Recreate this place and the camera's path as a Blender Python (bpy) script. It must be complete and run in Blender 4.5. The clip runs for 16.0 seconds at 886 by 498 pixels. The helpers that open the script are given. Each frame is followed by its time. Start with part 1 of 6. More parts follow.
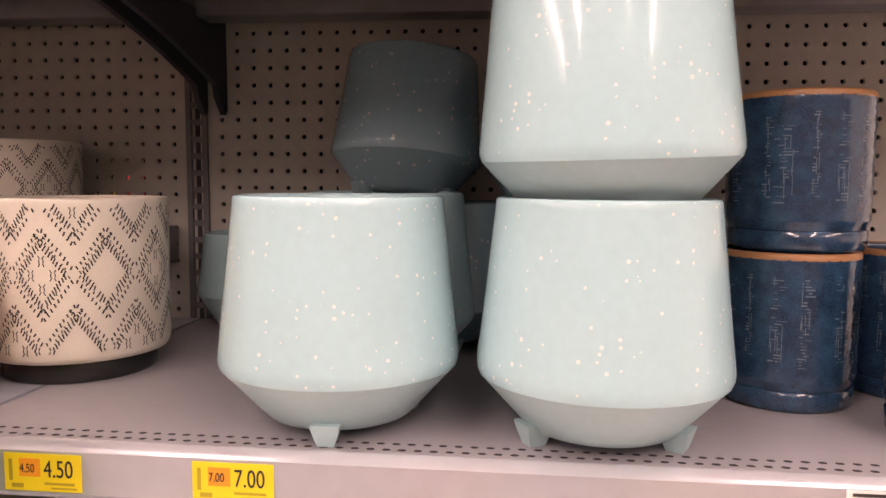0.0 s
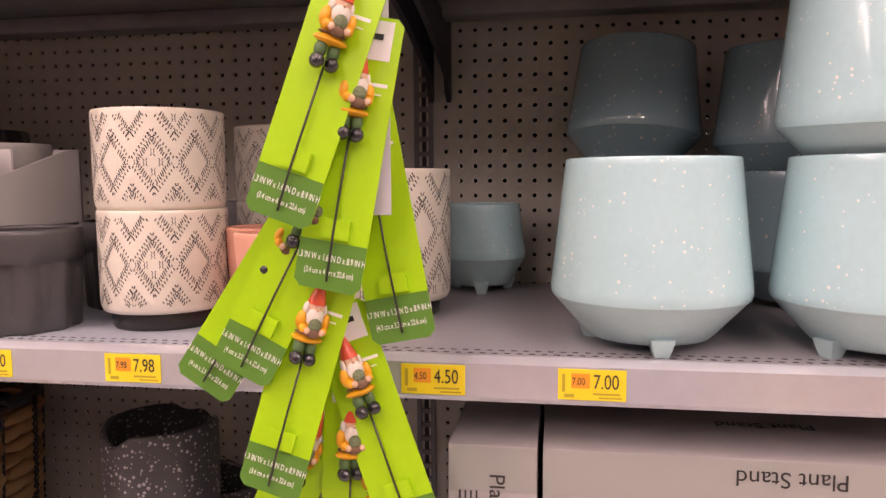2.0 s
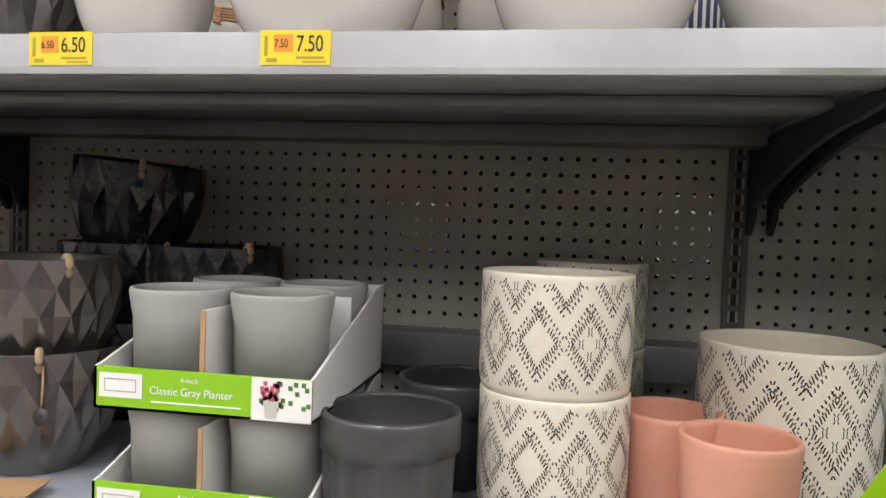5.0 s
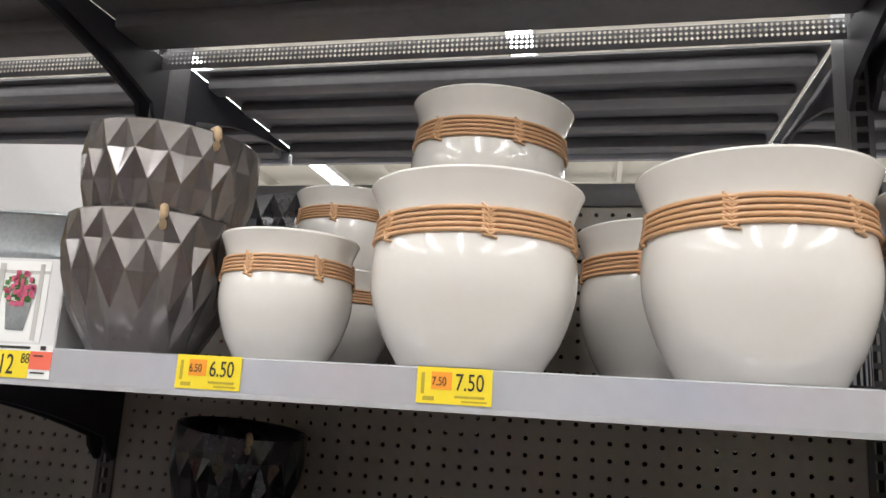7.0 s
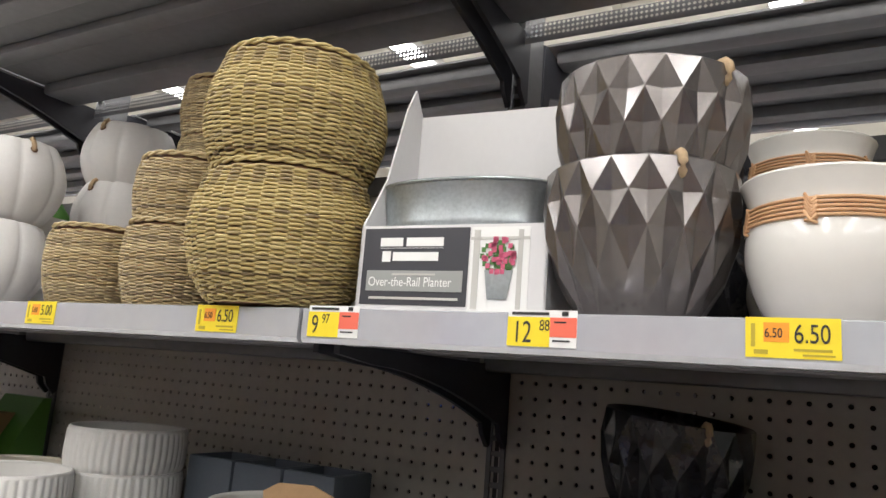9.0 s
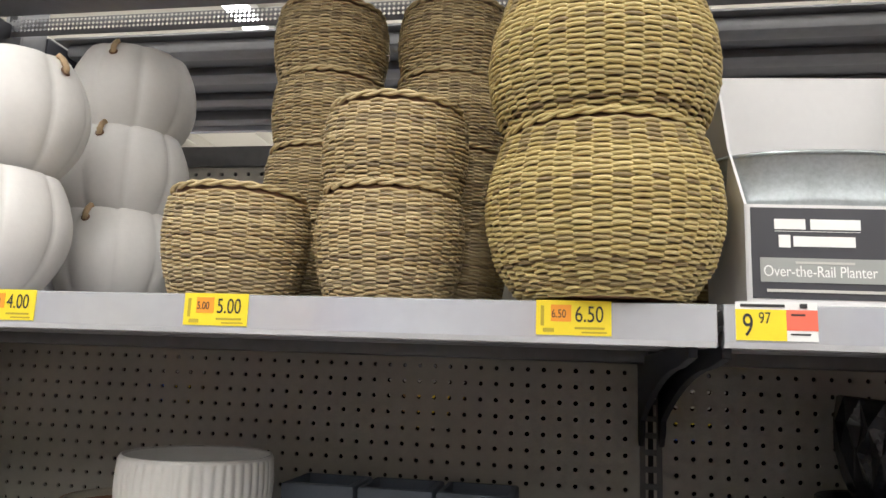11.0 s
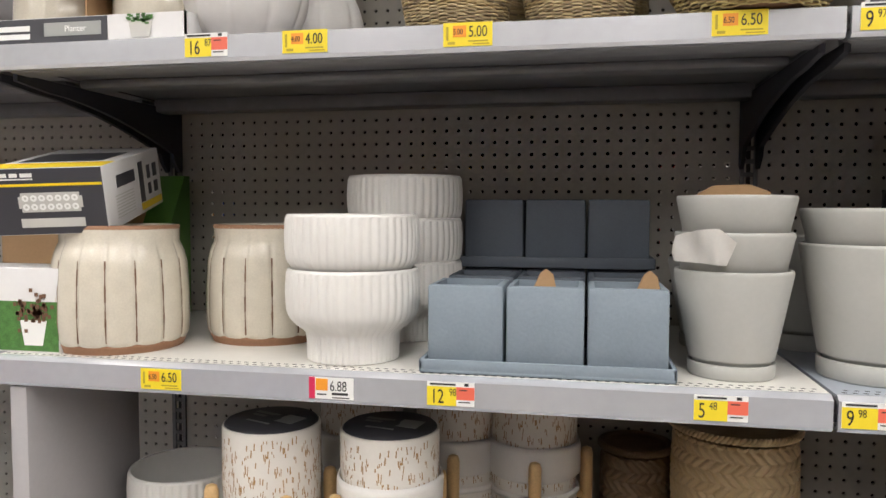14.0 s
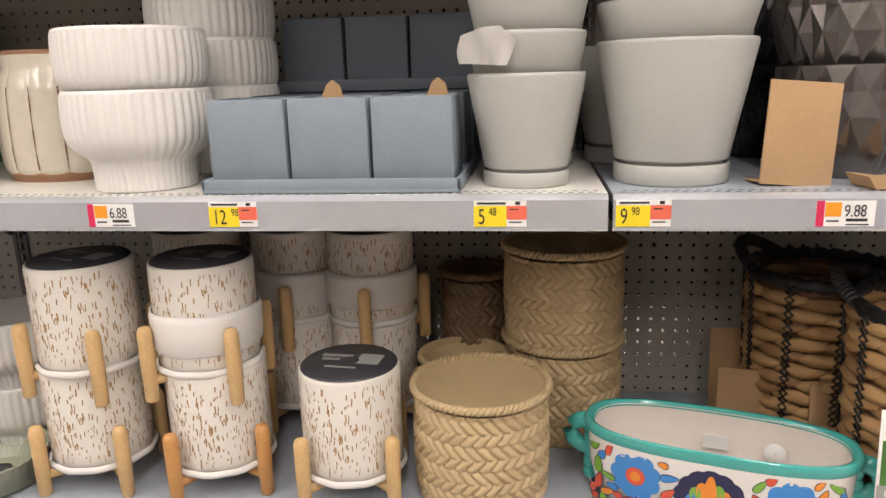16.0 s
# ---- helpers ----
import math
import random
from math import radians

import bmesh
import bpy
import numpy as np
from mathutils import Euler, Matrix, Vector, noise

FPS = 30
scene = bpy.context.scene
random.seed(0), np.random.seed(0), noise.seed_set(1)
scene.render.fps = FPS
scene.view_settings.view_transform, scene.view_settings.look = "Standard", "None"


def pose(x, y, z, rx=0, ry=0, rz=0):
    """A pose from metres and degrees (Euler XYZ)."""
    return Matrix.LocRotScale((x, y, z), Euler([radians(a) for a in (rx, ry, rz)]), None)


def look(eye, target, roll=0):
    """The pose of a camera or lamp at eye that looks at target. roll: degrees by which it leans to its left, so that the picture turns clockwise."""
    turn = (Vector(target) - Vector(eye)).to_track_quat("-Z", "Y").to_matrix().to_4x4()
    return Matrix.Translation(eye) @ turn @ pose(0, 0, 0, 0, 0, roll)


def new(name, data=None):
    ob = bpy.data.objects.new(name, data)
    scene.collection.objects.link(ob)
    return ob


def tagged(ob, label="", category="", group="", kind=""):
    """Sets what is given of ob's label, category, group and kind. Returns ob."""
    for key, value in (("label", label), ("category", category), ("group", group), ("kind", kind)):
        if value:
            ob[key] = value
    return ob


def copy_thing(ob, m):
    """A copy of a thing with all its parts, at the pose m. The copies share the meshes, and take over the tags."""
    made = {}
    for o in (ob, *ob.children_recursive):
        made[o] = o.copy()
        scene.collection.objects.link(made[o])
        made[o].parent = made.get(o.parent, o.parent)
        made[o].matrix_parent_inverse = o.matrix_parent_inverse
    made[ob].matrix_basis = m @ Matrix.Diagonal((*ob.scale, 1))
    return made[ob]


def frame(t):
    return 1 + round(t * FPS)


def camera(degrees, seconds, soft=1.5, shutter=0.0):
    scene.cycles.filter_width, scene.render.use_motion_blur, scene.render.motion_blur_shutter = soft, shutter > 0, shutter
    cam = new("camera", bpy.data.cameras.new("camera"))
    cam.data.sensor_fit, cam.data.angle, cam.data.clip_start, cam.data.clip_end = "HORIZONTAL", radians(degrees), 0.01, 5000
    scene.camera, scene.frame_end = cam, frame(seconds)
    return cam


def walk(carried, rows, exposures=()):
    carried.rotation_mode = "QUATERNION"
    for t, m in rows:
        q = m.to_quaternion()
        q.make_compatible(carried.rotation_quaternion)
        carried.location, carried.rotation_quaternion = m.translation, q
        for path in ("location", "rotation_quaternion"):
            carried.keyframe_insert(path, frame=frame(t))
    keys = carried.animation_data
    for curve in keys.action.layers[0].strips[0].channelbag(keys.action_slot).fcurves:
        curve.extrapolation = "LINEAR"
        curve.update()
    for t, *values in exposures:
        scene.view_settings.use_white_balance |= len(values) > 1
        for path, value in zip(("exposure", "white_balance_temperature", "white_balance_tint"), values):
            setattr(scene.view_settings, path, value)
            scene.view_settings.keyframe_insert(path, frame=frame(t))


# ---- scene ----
cam = camera(62.9, 16.0)
PATH = [
    (0, (1.703, -0.531, 1.319), (1.500, 1.451, 1.133), 0.4),
    (0.5, (1.681, -0.593, 1.369), (1.554, 1.4, 1.258), 0.1),
    (1, (1.639, -0.65, 1.351), (1.507, 1.344, 1.264), -0.2),
    (1.5, (1.569, -0.713, 1.318), (1.368, 1.273, 1.187), -0.3),
    (2, (1.45, -0.713, 1.286), (1.136, 1.253, 1.093), -0.4),
    (2.5, (1.311, -0.597, 1.27), (0.802, 1.317, 1.008), -1.2),
    (2.8, (1.229, -0.549, 1.253), (0.688, 1.355, 0.965), -1.1),
    (3, (1.1915, -0.5415, 1.25), (0.668, 1.361, 0.975), -1.2),
    (3.2, (1.154, -0.534, 1.246), (0.608, 1.367, 0.943), -1.3),
    (5.3, (0.942, -0.629, 1.465), (0.69, 1.355, 1.496), 2.0),
    (5.5, (0.934, -0.625, 1.499), (0.716, 1.361, 1.601), 1.8),
    (6, (0.914, -0.595, 1.555), (0.7, 1.379, 1.792), 1.9),
    (6.5, (0.88, -0.594, 1.565), (0.579, 1.356, 1.896), 2.5),
    (7, (0.84, -0.621, 1.564), (0.403, 1.293, 1.948), 3.3),
    (7.3, (0.814, -0.64, 1.563), (0.259, 1.241, 1.953), 3.5),
    (7.5, (0.774, -0.664, 1.553), (0.185, 1.206, 1.95), 3.7),
    (8, (0.711, -0.644, 1.54), (-0.095, 1.143, 1.937), 4.8),
    (8.5, (0.634, -0.62, 1.525), (-0.334, 1.09, 1.897), 4.8),
    (8.7, (0.593, -0.613, 1.514), (-0.404, 1.083, 1.878), 4.6),
    (10.8, (-0.07, -0.629, 1.53), (-0.447, 1.306, 1.871), 2.1),
    (11, (-0.133, -0.657, 1.518), (-0.465, 1.287, 1.849), 2.1),
    (11.5, (-0.265, -0.766, 1.51), (-0.514, 1.198, 1.796), 1.9),
    (12, (-0.332, -0.837, 1.488), (-0.553, 1.139, 1.706), 1.8),
    (12.5, (-0.358, -0.877, 1.462), (-0.601, 1.103, 1.597), 1.6),
    (13, (-0.361, -0.894, 1.422), (-0.66, 1.083, 1.467), 1.3),
    (13.5, (-0.368, -0.934, 1.368), (-0.717, 1.035, 1.334), 0.7),
    (14, (-0.31, -0.965, 1.337), (-0.693, 0.995, 1.226), 0.2),
    (14.5, (-0.116, -0.971, 1.328), (-0.531, 0.976, 1.134), -0.6),
    (15, (0.0, -0.985, 1.297), (-0.367, 0.965, 1.043), -0.7),
    (15.5, (-0.029, -0.95, 1.275), (-0.336, 0.995, 0.926), -1.1),
    (16, (-0.091, -0.896, 1.257), (-0.346, 1.03, 0.785), -1.6),
]
EXPOSURES = [(0, 0.15, 8100, 40), (1.5, 0.05, 8000, 43), (2.0, 0.05, 7700, 40), (2.5, 0.0, 6900, 26), (3.2, 0.05, 6400, 9), (5.3, -0.05, 6300, 8), (7.0, -0.1, 6150, 7), (8.7, -0.05, 6200, 7), (11.0, 0.1, 6250, 6), (12.0, 0.05, 6050, 9), (13.0, -0.12, 6150, 9), (14.0, -0.1, 6350, 8), (15.0, 0.0, 6700, 12), (16.0, -0.03, 6800, 12)]
walk(cam, [(t, look(eye, target, roll)) for t, eye, target, roll in PATH], EXPOSURES)

# ---- world and light ----
world = bpy.data.worlds.new("store_air")
scene.world = world
world.use_nodes = True
world.node_tree.nodes["Background"].inputs[0].default_value = (0.9, 0.92, 1.0, 1)
world.node_tree.nodes["Background"].inputs[1].default_value = 0.05


def strip_lamp(x, y, length, power):
    data = bpy.data.lights.new("strip_light", "AREA")
    data.shape, data.size, data.size_y, data.energy = "RECTANGLE", 0.22, length, power
    data.color = (1.0, 0.935, 0.915)
    ob = new("strip_light", data)
    ob.matrix_world = pose(x, y, 4.12)
    return ob


STRIPS = (-5.3, -2.6, 0.2, 3.0, 5.8)
for sx in STRIPS:
    strip_lamp(sx, -3.6, 7.0, 135)
    strip_lamp(sx, 5.2, 8.0, 110)

# ---- materials ----


def mat(name, color, rough=0.5, metal=0.0, spec=0.5, noise_amt=0.0, scale=30.0, bump=0.0, bump_scale=200.0, coat=0.0, dark=None, emit=0.0):
    m = bpy.data.materials.new(name)
    m.use_nodes = True
    nt = m.node_tree
    b = nt.nodes["Principled BSDF"]
    b.inputs["Roughness"].default_value = rough
    b.inputs["Metallic"].default_value = metal
    b.inputs["Specular IOR Level"].default_value = spec
    b.inputs["Coat Weight"].default_value = coat
    b.inputs["Coat Roughness"].default_value = 0.08
    b.inputs["Base Color"].default_value = (*color, 1)
    tc = nt.nodes.new("ShaderNodeTexCoord")
    if noise_amt > 0:
        n1 = nt.nodes.new("ShaderNodeTexNoise")
        n1.inputs["Scale"].default_value, n1.inputs["Detail"].default_value = scale, 6
        n2 = nt.nodes.new("ShaderNodeTexNoise")
        n2.inputs["Scale"].default_value, n2.inputs["Detail"].default_value = scale * 9, 3
        add = nt.nodes.new("ShaderNodeMath")
        add.operation = "ADD"
        half = nt.nodes.new("ShaderNodeMath")
        half.operation, half.inputs[1].default_value = "MULTIPLY", 0.5
        ramp = nt.nodes.new("ShaderNodeValToRGB")
        d = dark or tuple(c * (1 - noise_amt) for c in color)
        ramp.color_ramp.elements[0].position, ramp.color_ramp.elements[0].color = 0.35, (*d, 1)
        ramp.color_ramp.elements[1].position, ramp.color_ramp.elements[1].color = 0.65, (*color, 1)
        for n in (n1, n2):
            nt.links.new(tc.outputs["Object"], n.inputs["Vector"])
        nt.links.new(n1.outputs["Fac"], add.inputs[0])
        nt.links.new(n2.outputs["Fac"], add.inputs[1])
        nt.links.new(add.outputs[0], half.inputs[0])
        nt.links.new(half.outputs[0], ramp.inputs[0])
        nt.links.new(ramp.outputs[0], b.inputs["Base Color"])
    if bump > 0:
        n3 = nt.nodes.new("ShaderNodeTexNoise")
        n3.inputs["Scale"].default_value, n3.inputs["Detail"].default_value = bump_scale, 4
        bp = nt.nodes.new("ShaderNodeBump")
        bp.inputs["Strength"].default_value, bp.inputs["Distance"].default_value = bump, 0.002
        nt.links.new(tc.outputs["Object"], n3.inputs["Vector"])
        nt.links.new(n3.outputs["Fac"], bp.inputs["Height"])
        nt.links.new(bp.outputs[0], b.inputs["Normal"])
    if emit > 0:
        b.inputs["Emission Color"].default_value = (*color, 1)
        b.inputs["Emission Strength"].default_value = emit
    return m


def speckled(name, color, fleck, scale=70.0, size=0.22, share=0.55, rough=0.12, noise_amt=0.06):
    """Glaze with irregular flecks."""
    m = mat(name, color, rough, noise_amt=noise_amt, scale=14, coat=0.5)
    nt = m.node_tree
    b = nt.nodes["Principled BSDF"]
    base = b.inputs["Base Color"].links[0].from_socket
    tc = nt.nodes.new("ShaderNodeTexCoord")
    vo = nt.nodes.new("ShaderNodeTexVoronoi")
    vo.inputs["Scale"].default_value = scale
    sep = nt.nodes.new("ShaderNodeSeparateColor")
    radius = nt.nodes.new("ShaderNodeMath")
    radius.operation, radius.inputs[1].default_value = "MULTIPLY", size
    less = nt.nodes.new("ShaderNodeMath")
    less.operation = "LESS_THAN"
    keep = nt.nodes.new("ShaderNodeMath")
    keep.operation, keep.inputs[1].default_value = "LESS_THAN", share
    both = nt.nodes.new("ShaderNodeMath")
    both.operation = "MULTIPLY"
    mix = nt.nodes.new("ShaderNodeMix")
    mix.data_type = "RGBA"
    mix.inputs["B"].default_value = (*fleck, 1)
    nt.links.new(tc.outputs["Object"], vo.inputs["Vector"])
    nt.links.new(vo.outputs["Color"], sep.inputs[0])
    nt.links.new(sep.outputs[0], radius.inputs[0])
    nt.links.new(vo.outputs["Distance"], less.inputs[0])
    nt.links.new(radius.outputs[0], less.inputs[1])
    nt.links.new(sep.outputs[1], keep.inputs[0])
    nt.links.new(less.outputs[0], both.inputs[0])
    nt.links.new(keep.outputs[0], both.inputs[1])
    nt.links.new(both.outputs[0], mix.inputs["Factor"])
    nt.links.new(base, mix.inputs["A"])
    nt.links.new(mix.outputs["Result"], b.inputs["Base Color"])
    return m


def per_island(name, c1, c2, c3, rough=0.55, bump=0.3):
    """Strands whose colour differs from one to the next."""
    m = mat(name, c1, rough, bump=bump, bump_scale=400)
    nt = m.node_tree
    b = nt.nodes["Principled BSDF"]
    geo = nt.nodes.new("ShaderNodeNewGeometry")
    ramp = nt.nodes.new("ShaderNodeValToRGB")
    ramp.color_ramp.elements[0].color, ramp.color_ramp.elements[1].color = (*c1, 1), (*c3, 1)
    e = ramp.color_ramp.elements.new(0.5)
    e.color = (*c2, 1)
    nt.links.new(geo.outputs["Random Per Island"], ramp.inputs[0])
    nt.links.new(ramp.outputs[0], b.inputs["Base Color"])
    return m


M = {
    "peg": mat("pegboard_beige", (0.51, 0.485, 0.425), 0.5, noise_amt=0.12, scale=6, bump=0.1),
    "steel": mat("charcoal_shelf_paint", (0.215, 0.213, 0.22), 0.4, noise_amt=0.2, scale=5),
    "bracket": mat("black_bracket_paint", (0.030, 0.031, 0.040), 0.6, noise_amt=0.2, scale=9),
    "post": mat("grey_post_paint", (0.16, 0.16, 0.165), 0.4, noise_amt=0.2, scale=9),
    "rail": mat("grey_price_rail", (0.66, 0.675, 0.715), 0.22, metal=0.5, noise_amt=0.08, scale=6),
    "deck_grey": mat("mauve_grey_deck", (0.33, 0.325, 0.345), 0.35, noise_amt=0.1, scale=7),
    "deck_blue": mat("blue_grey_deck", (0.40, 0.44, 0.50), 0.35, noise_amt=0.12, scale=7),
    "deck_white": mat("cream_deck", (0.74, 0.72, 0.67), 0.4, noise_amt=0.06, scale=7),
    # brown hardboard taken nearly to black, as shade behind the holes
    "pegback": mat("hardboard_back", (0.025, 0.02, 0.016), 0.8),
    "hatch": mat("worn_blue_glaze", (0.12, 0.19, 0.25), 0.2),
    "hole": mat("dark_hole", (0.03, 0.03, 0.03), 0.8),
    "floor": mat("store_floor", (0.72, 0.69, 0.65), 0.2, noise_amt=0.12, scale=2),
    "ceiling": mat("store_ceiling", (0.74, 0.72, 0.66), 0.8, noise_amt=0.05, scale=1),
    "wall": mat("store_wall", (0.66, 0.64, 0.61), 0.7, noise_amt=0.08, scale=1),
    "tube": mat("lit_tube", (1.0, 0.98, 0.94), 0.4, emit=7.0),
    "tag_y": mat("tag_yellow", (0.86, 0.68, 0.03), 0.4, noise_amt=0.04, scale=60),
    "tag_o": mat("tag_orange", (0.86, 0.33, 0.03), 0.4),
    "tag_r": mat("tag_red", (0.80, 0.16, 0.10), 0.4),
    "tag_m": mat("tag_crimson", (0.65, 0.03, 0.10), 0.4),
    "tag_w": mat("tag_white", (0.82, 0.82, 0.80), 0.4),
    "ink": mat("black_ink", (0.025, 0.025, 0.025), 0.5),
    "tag_print": mat("faded_tag_print", (0.45, 0.35, 0.03), 0.5),
    "ink_w": mat("white_ink", (0.85, 0.85, 0.82), 0.5),
    "ink_g": mat("pale_ink", (0.55, 0.54, 0.50), 0.5),
    "blue": speckled("pale_blue_glaze", (0.40, 0.64, 0.675), (0.74, 0.76, 0.72), 150, 0.25, 0.42),
    "blue_s": mat("pale_blue_underside", (0.40, 0.585, 0.61), 0.35, noise_amt=0.06, scale=18),
    # pale blue glaze with the shade of the shelf's back mixed into it
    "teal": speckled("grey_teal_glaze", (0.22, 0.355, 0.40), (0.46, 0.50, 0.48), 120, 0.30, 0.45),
    "terra": mat("unglazed_clay", (0.35, 0.19, 0.11), 0.8, noise_amt=0.15, scale=25, bump=0.2),
    "navy": mat("navy_reactive_glaze", (0.026, 0.088, 0.165), 0.14, noise_amt=0.8, scale=70, dark=(0.010, 0.026, 0.058), coat=0.6),
    "navy_rim": mat("brown_glaze_edge", (0.40, 0.20, 0.09), 0.3),
    "cream": mat("cream_stoneware", (0.76, 0.71, 0.61), 0.35, noise_amt=0.05, scale=20),
    "blackp": mat("black_plastic", (0.018, 0.018, 0.02), 0.35),
    "pink": mat("salmon_terracotta", (0.72, 0.35, 0.25), 0.55, noise_amt=0.06, scale=18),
    "darkpot": mat("charcoal_ceramic", (0.07, 0.07, 0.073), 0.3, noise_amt=0.2, scale=18, bump=0.1),
    "grey": mat("light_grey_planter", (0.45, 0.45, 0.42), 0.45, noise_amt=0.05, scale=15, bump=0.06),
    "grey4": mat("small_grey_planter", (0.36, 0.36, 0.345), 0.5, noise_amt=0.05, scale=15),
    "cube": mat("slate_blue_cement", (0.235, 0.285, 0.33), 0.6, noise_amt=0.12, scale=24, bump=0.15),
    # the cubes' slate blue, darkened to put shade on the back rows
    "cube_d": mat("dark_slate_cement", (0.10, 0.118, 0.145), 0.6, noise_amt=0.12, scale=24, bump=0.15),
    "white": mat("white_glaze", (0.74, 0.72, 0.67), 0.16, noise_amt=0.03, scale=10, coat=0.5),
    "ribbed": mat("white_matte_ceramic", (0.74, 0.725, 0.69), 0.45, noise_amt=0.03, scale=12),
    "pump": mat("white_bisque", (0.72, 0.70, 0.67), 0.6, noise_amt=0.05, scale=12, bump=0.08),
    "rattan": per_island("rattan_cane", (0.50, 0.28, 0.14), (0.62, 0.38, 0.20), (0.40, 0.21, 0.10), 0.35, 0.1),
    "rope": mat("jute_rope", (0.55, 0.40, 0.24), 0.9, noise_amt=0.3, scale=200, bump=0.6, bump_scale=600),
    "geo": mat("pewter_glaze", (0.205, 0.188, 0.18), 0.27, metal=0.8, noise_amt=0.2, scale=12, coat=0.3),
    "geo_b": mat("black_faceted_glaze", (0.022, 0.022, 0.026), 0.26, noise_amt=0.3, scale=12, coat=0.4),
    "wick": per_island("seagrass_strand", (0.39, 0.295, 0.105), (0.53, 0.425, 0.185), (0.18, 0.125, 0.055), 0.5),
    "wick_b": per_island("brown_seagrass_strand", (0.37, 0.275, 0.13), (0.52, 0.415, 0.225), (0.16, 0.115, 0.065), 0.5),
    "stripeglaze": mat("oatmeal_glaze", (0.68, 0.63, 0.52), 0.15, noise_amt=0.12, scale=40, coat=0.5),
    # brown of real grooves; also stands in for shade inside baskets
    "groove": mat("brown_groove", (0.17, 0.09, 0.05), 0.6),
    "birch": mat("birch_white_ceramic", (0.80, 0.765, 0.70), 0.3, noise_amt=0.04, scale=14),
    "birchdash": mat("birch_brown_paint", (0.42, 0.25, 0.10), 0.4),
    "legwood": mat("pale_beech", (0.68, 0.45, 0.21), 0.4, noise_amt=0.2, scale=30),
    "legwood2": mat("orange_beech", (0.60, 0.30, 0.10), 0.4, noise_amt=0.2, scale=30),
    "foam": mat("white_foam_wrap", (0.80, 0.78, 0.74), 0.7, noise_amt=0.05, scale=40),
    "tan": mat("tan_woven_ceramic", (0.56, 0.42, 0.235), 0.5, noise_amt=0.12, scale=25),
    # tan weave darkened to brown, as shade on the rearmost pots
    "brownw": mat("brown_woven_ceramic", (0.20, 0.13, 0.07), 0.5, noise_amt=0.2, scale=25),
    "card": mat("brown_cardboard", (0.46, 0.29, 0.15), 0.8, noise_amt=0.1, scale=20),
    "wcard": mat("white_cardboard", (0.74, 0.73, 0.72), 0.55, noise_amt=0.03, scale=12),
    "gcard": mat("grey_box_card", (0.42, 0.405, 0.41), 0.5, noise_amt=0.05, scale=12),
    "label_d": mat("charcoal_label", (0.05, 0.05, 0.058), 0.4),
    "label_m": mat("grey_label_band", (0.34, 0.35, 0.33), 0.4),
    "lime": mat("lime_card", (0.34, 0.65, 0.012), 0.3, noise_amt=0.04, scale=20),
    "green": mat("green_card_band", (0.085, 0.23, 0.035), 0.3),
    "labelgreen": mat("box_green", (0.27, 0.56, 0.02), 0.4),
    "leaf": mat("printed_leaf", (0.10, 0.26, 0.06), 0.5, noise_amt=0.5, scale=90),
    "bloom": mat("printed_pink", (0.72, 0.13, 0.24), 0.5, noise_amt=0.4, scale=120),
    "zinc": mat("galvanized_zinc", (0.46, 0.50, 0.51), 0.34, metal=0.75, noise_amt=0.25, scale=24),
    "husk": per_island("banana_leaf_strip", (0.42, 0.24, 0.10), (0.52, 0.33, 0.15), (0.30, 0.16, 0.07), 0.65, 0.4),
    "terrazzo": speckled("charcoal_terrazzo", (0.05, 0.05, 0.053), (0.30, 0.30, 0.30), 170, 0.46, 0.8, 0.6, 0.2),
    "turq": mat("turquoise_glaze", (0.06, 0.44, 0.40), 0.15, noise_amt=0.15, scale=20, coat=0.5),
    "talw": mat("white_painted_glaze", (0.78, 0.76, 0.72), 0.2, coat=0.5, noise_amt=0.03, scale=20),
    "tal_in": mat("plain_white_inside", (0.72, 0.66, 0.60), 0.6, noise_amt=0.05, scale=14),
    "c_blue": mat("cobalt_paint", (0.05, 0.25, 0.62), 0.2),
    "c_red": mat("red_paint", (0.70, 0.10, 0.05), 0.2),
    "c_orange": mat("orange_paint", (0.80, 0.27, 0.04), 0.2),
    "c_green": mat("green_paint", (0.20, 0.42, 0.06), 0.2),
    "c_navy": mat("navy_paint", (0.02, 0.02, 0.07), 0.2),
    "coat": mat("painted_resin_coat", (0.78, 0.36, 0.015), 0.4, noise_amt=0.15, scale=120),
    "trousers": mat("painted_resin_trousers", (0.07, 0.15, 0.05), 0.5, noise_amt=0.2, scale=120),
    "sprig": mat("painted_resin_plant", (0.20, 0.25, 0.13), 0.7, noise_amt=0.5, scale=500, bump=0.8, bump_scale=700),
    "skin": mat("painted_resin_face", (0.66, 0.42, 0.28), 0.4),
    "beard": mat("painted_resin_beard", (0.72, 0.67, 0.58), 0.5, noise_amt=0.2, scale=300),
    "wire": mat("dark_wire", (0.06, 0.06, 0.05), 0.4, metal=0.6),
    "clip": mat("clear_plastic_strip", (0.55, 0.55, 0.58), 0.15),
    "bin_blue": mat("striped_navy", (0.10, 0.13, 0.22), 0.7),
    "yellowbox": mat("box_yellow", (0.85, 0.62, 0.02), 0.4),
    "aisle_red": mat("red_stock", (0.5, 0.05, 0.05), 0.6),
    "aisle_blue": mat("blue_stock", (0.06, 0.12, 0.45), 0.6),
    "aisle_yel": mat("yellow_stock", (0.7, 0.5, 0.05), 0.6),
    "aisle_white": mat("white_stock", (0.75, 0.75, 0.75), 0.6),
}

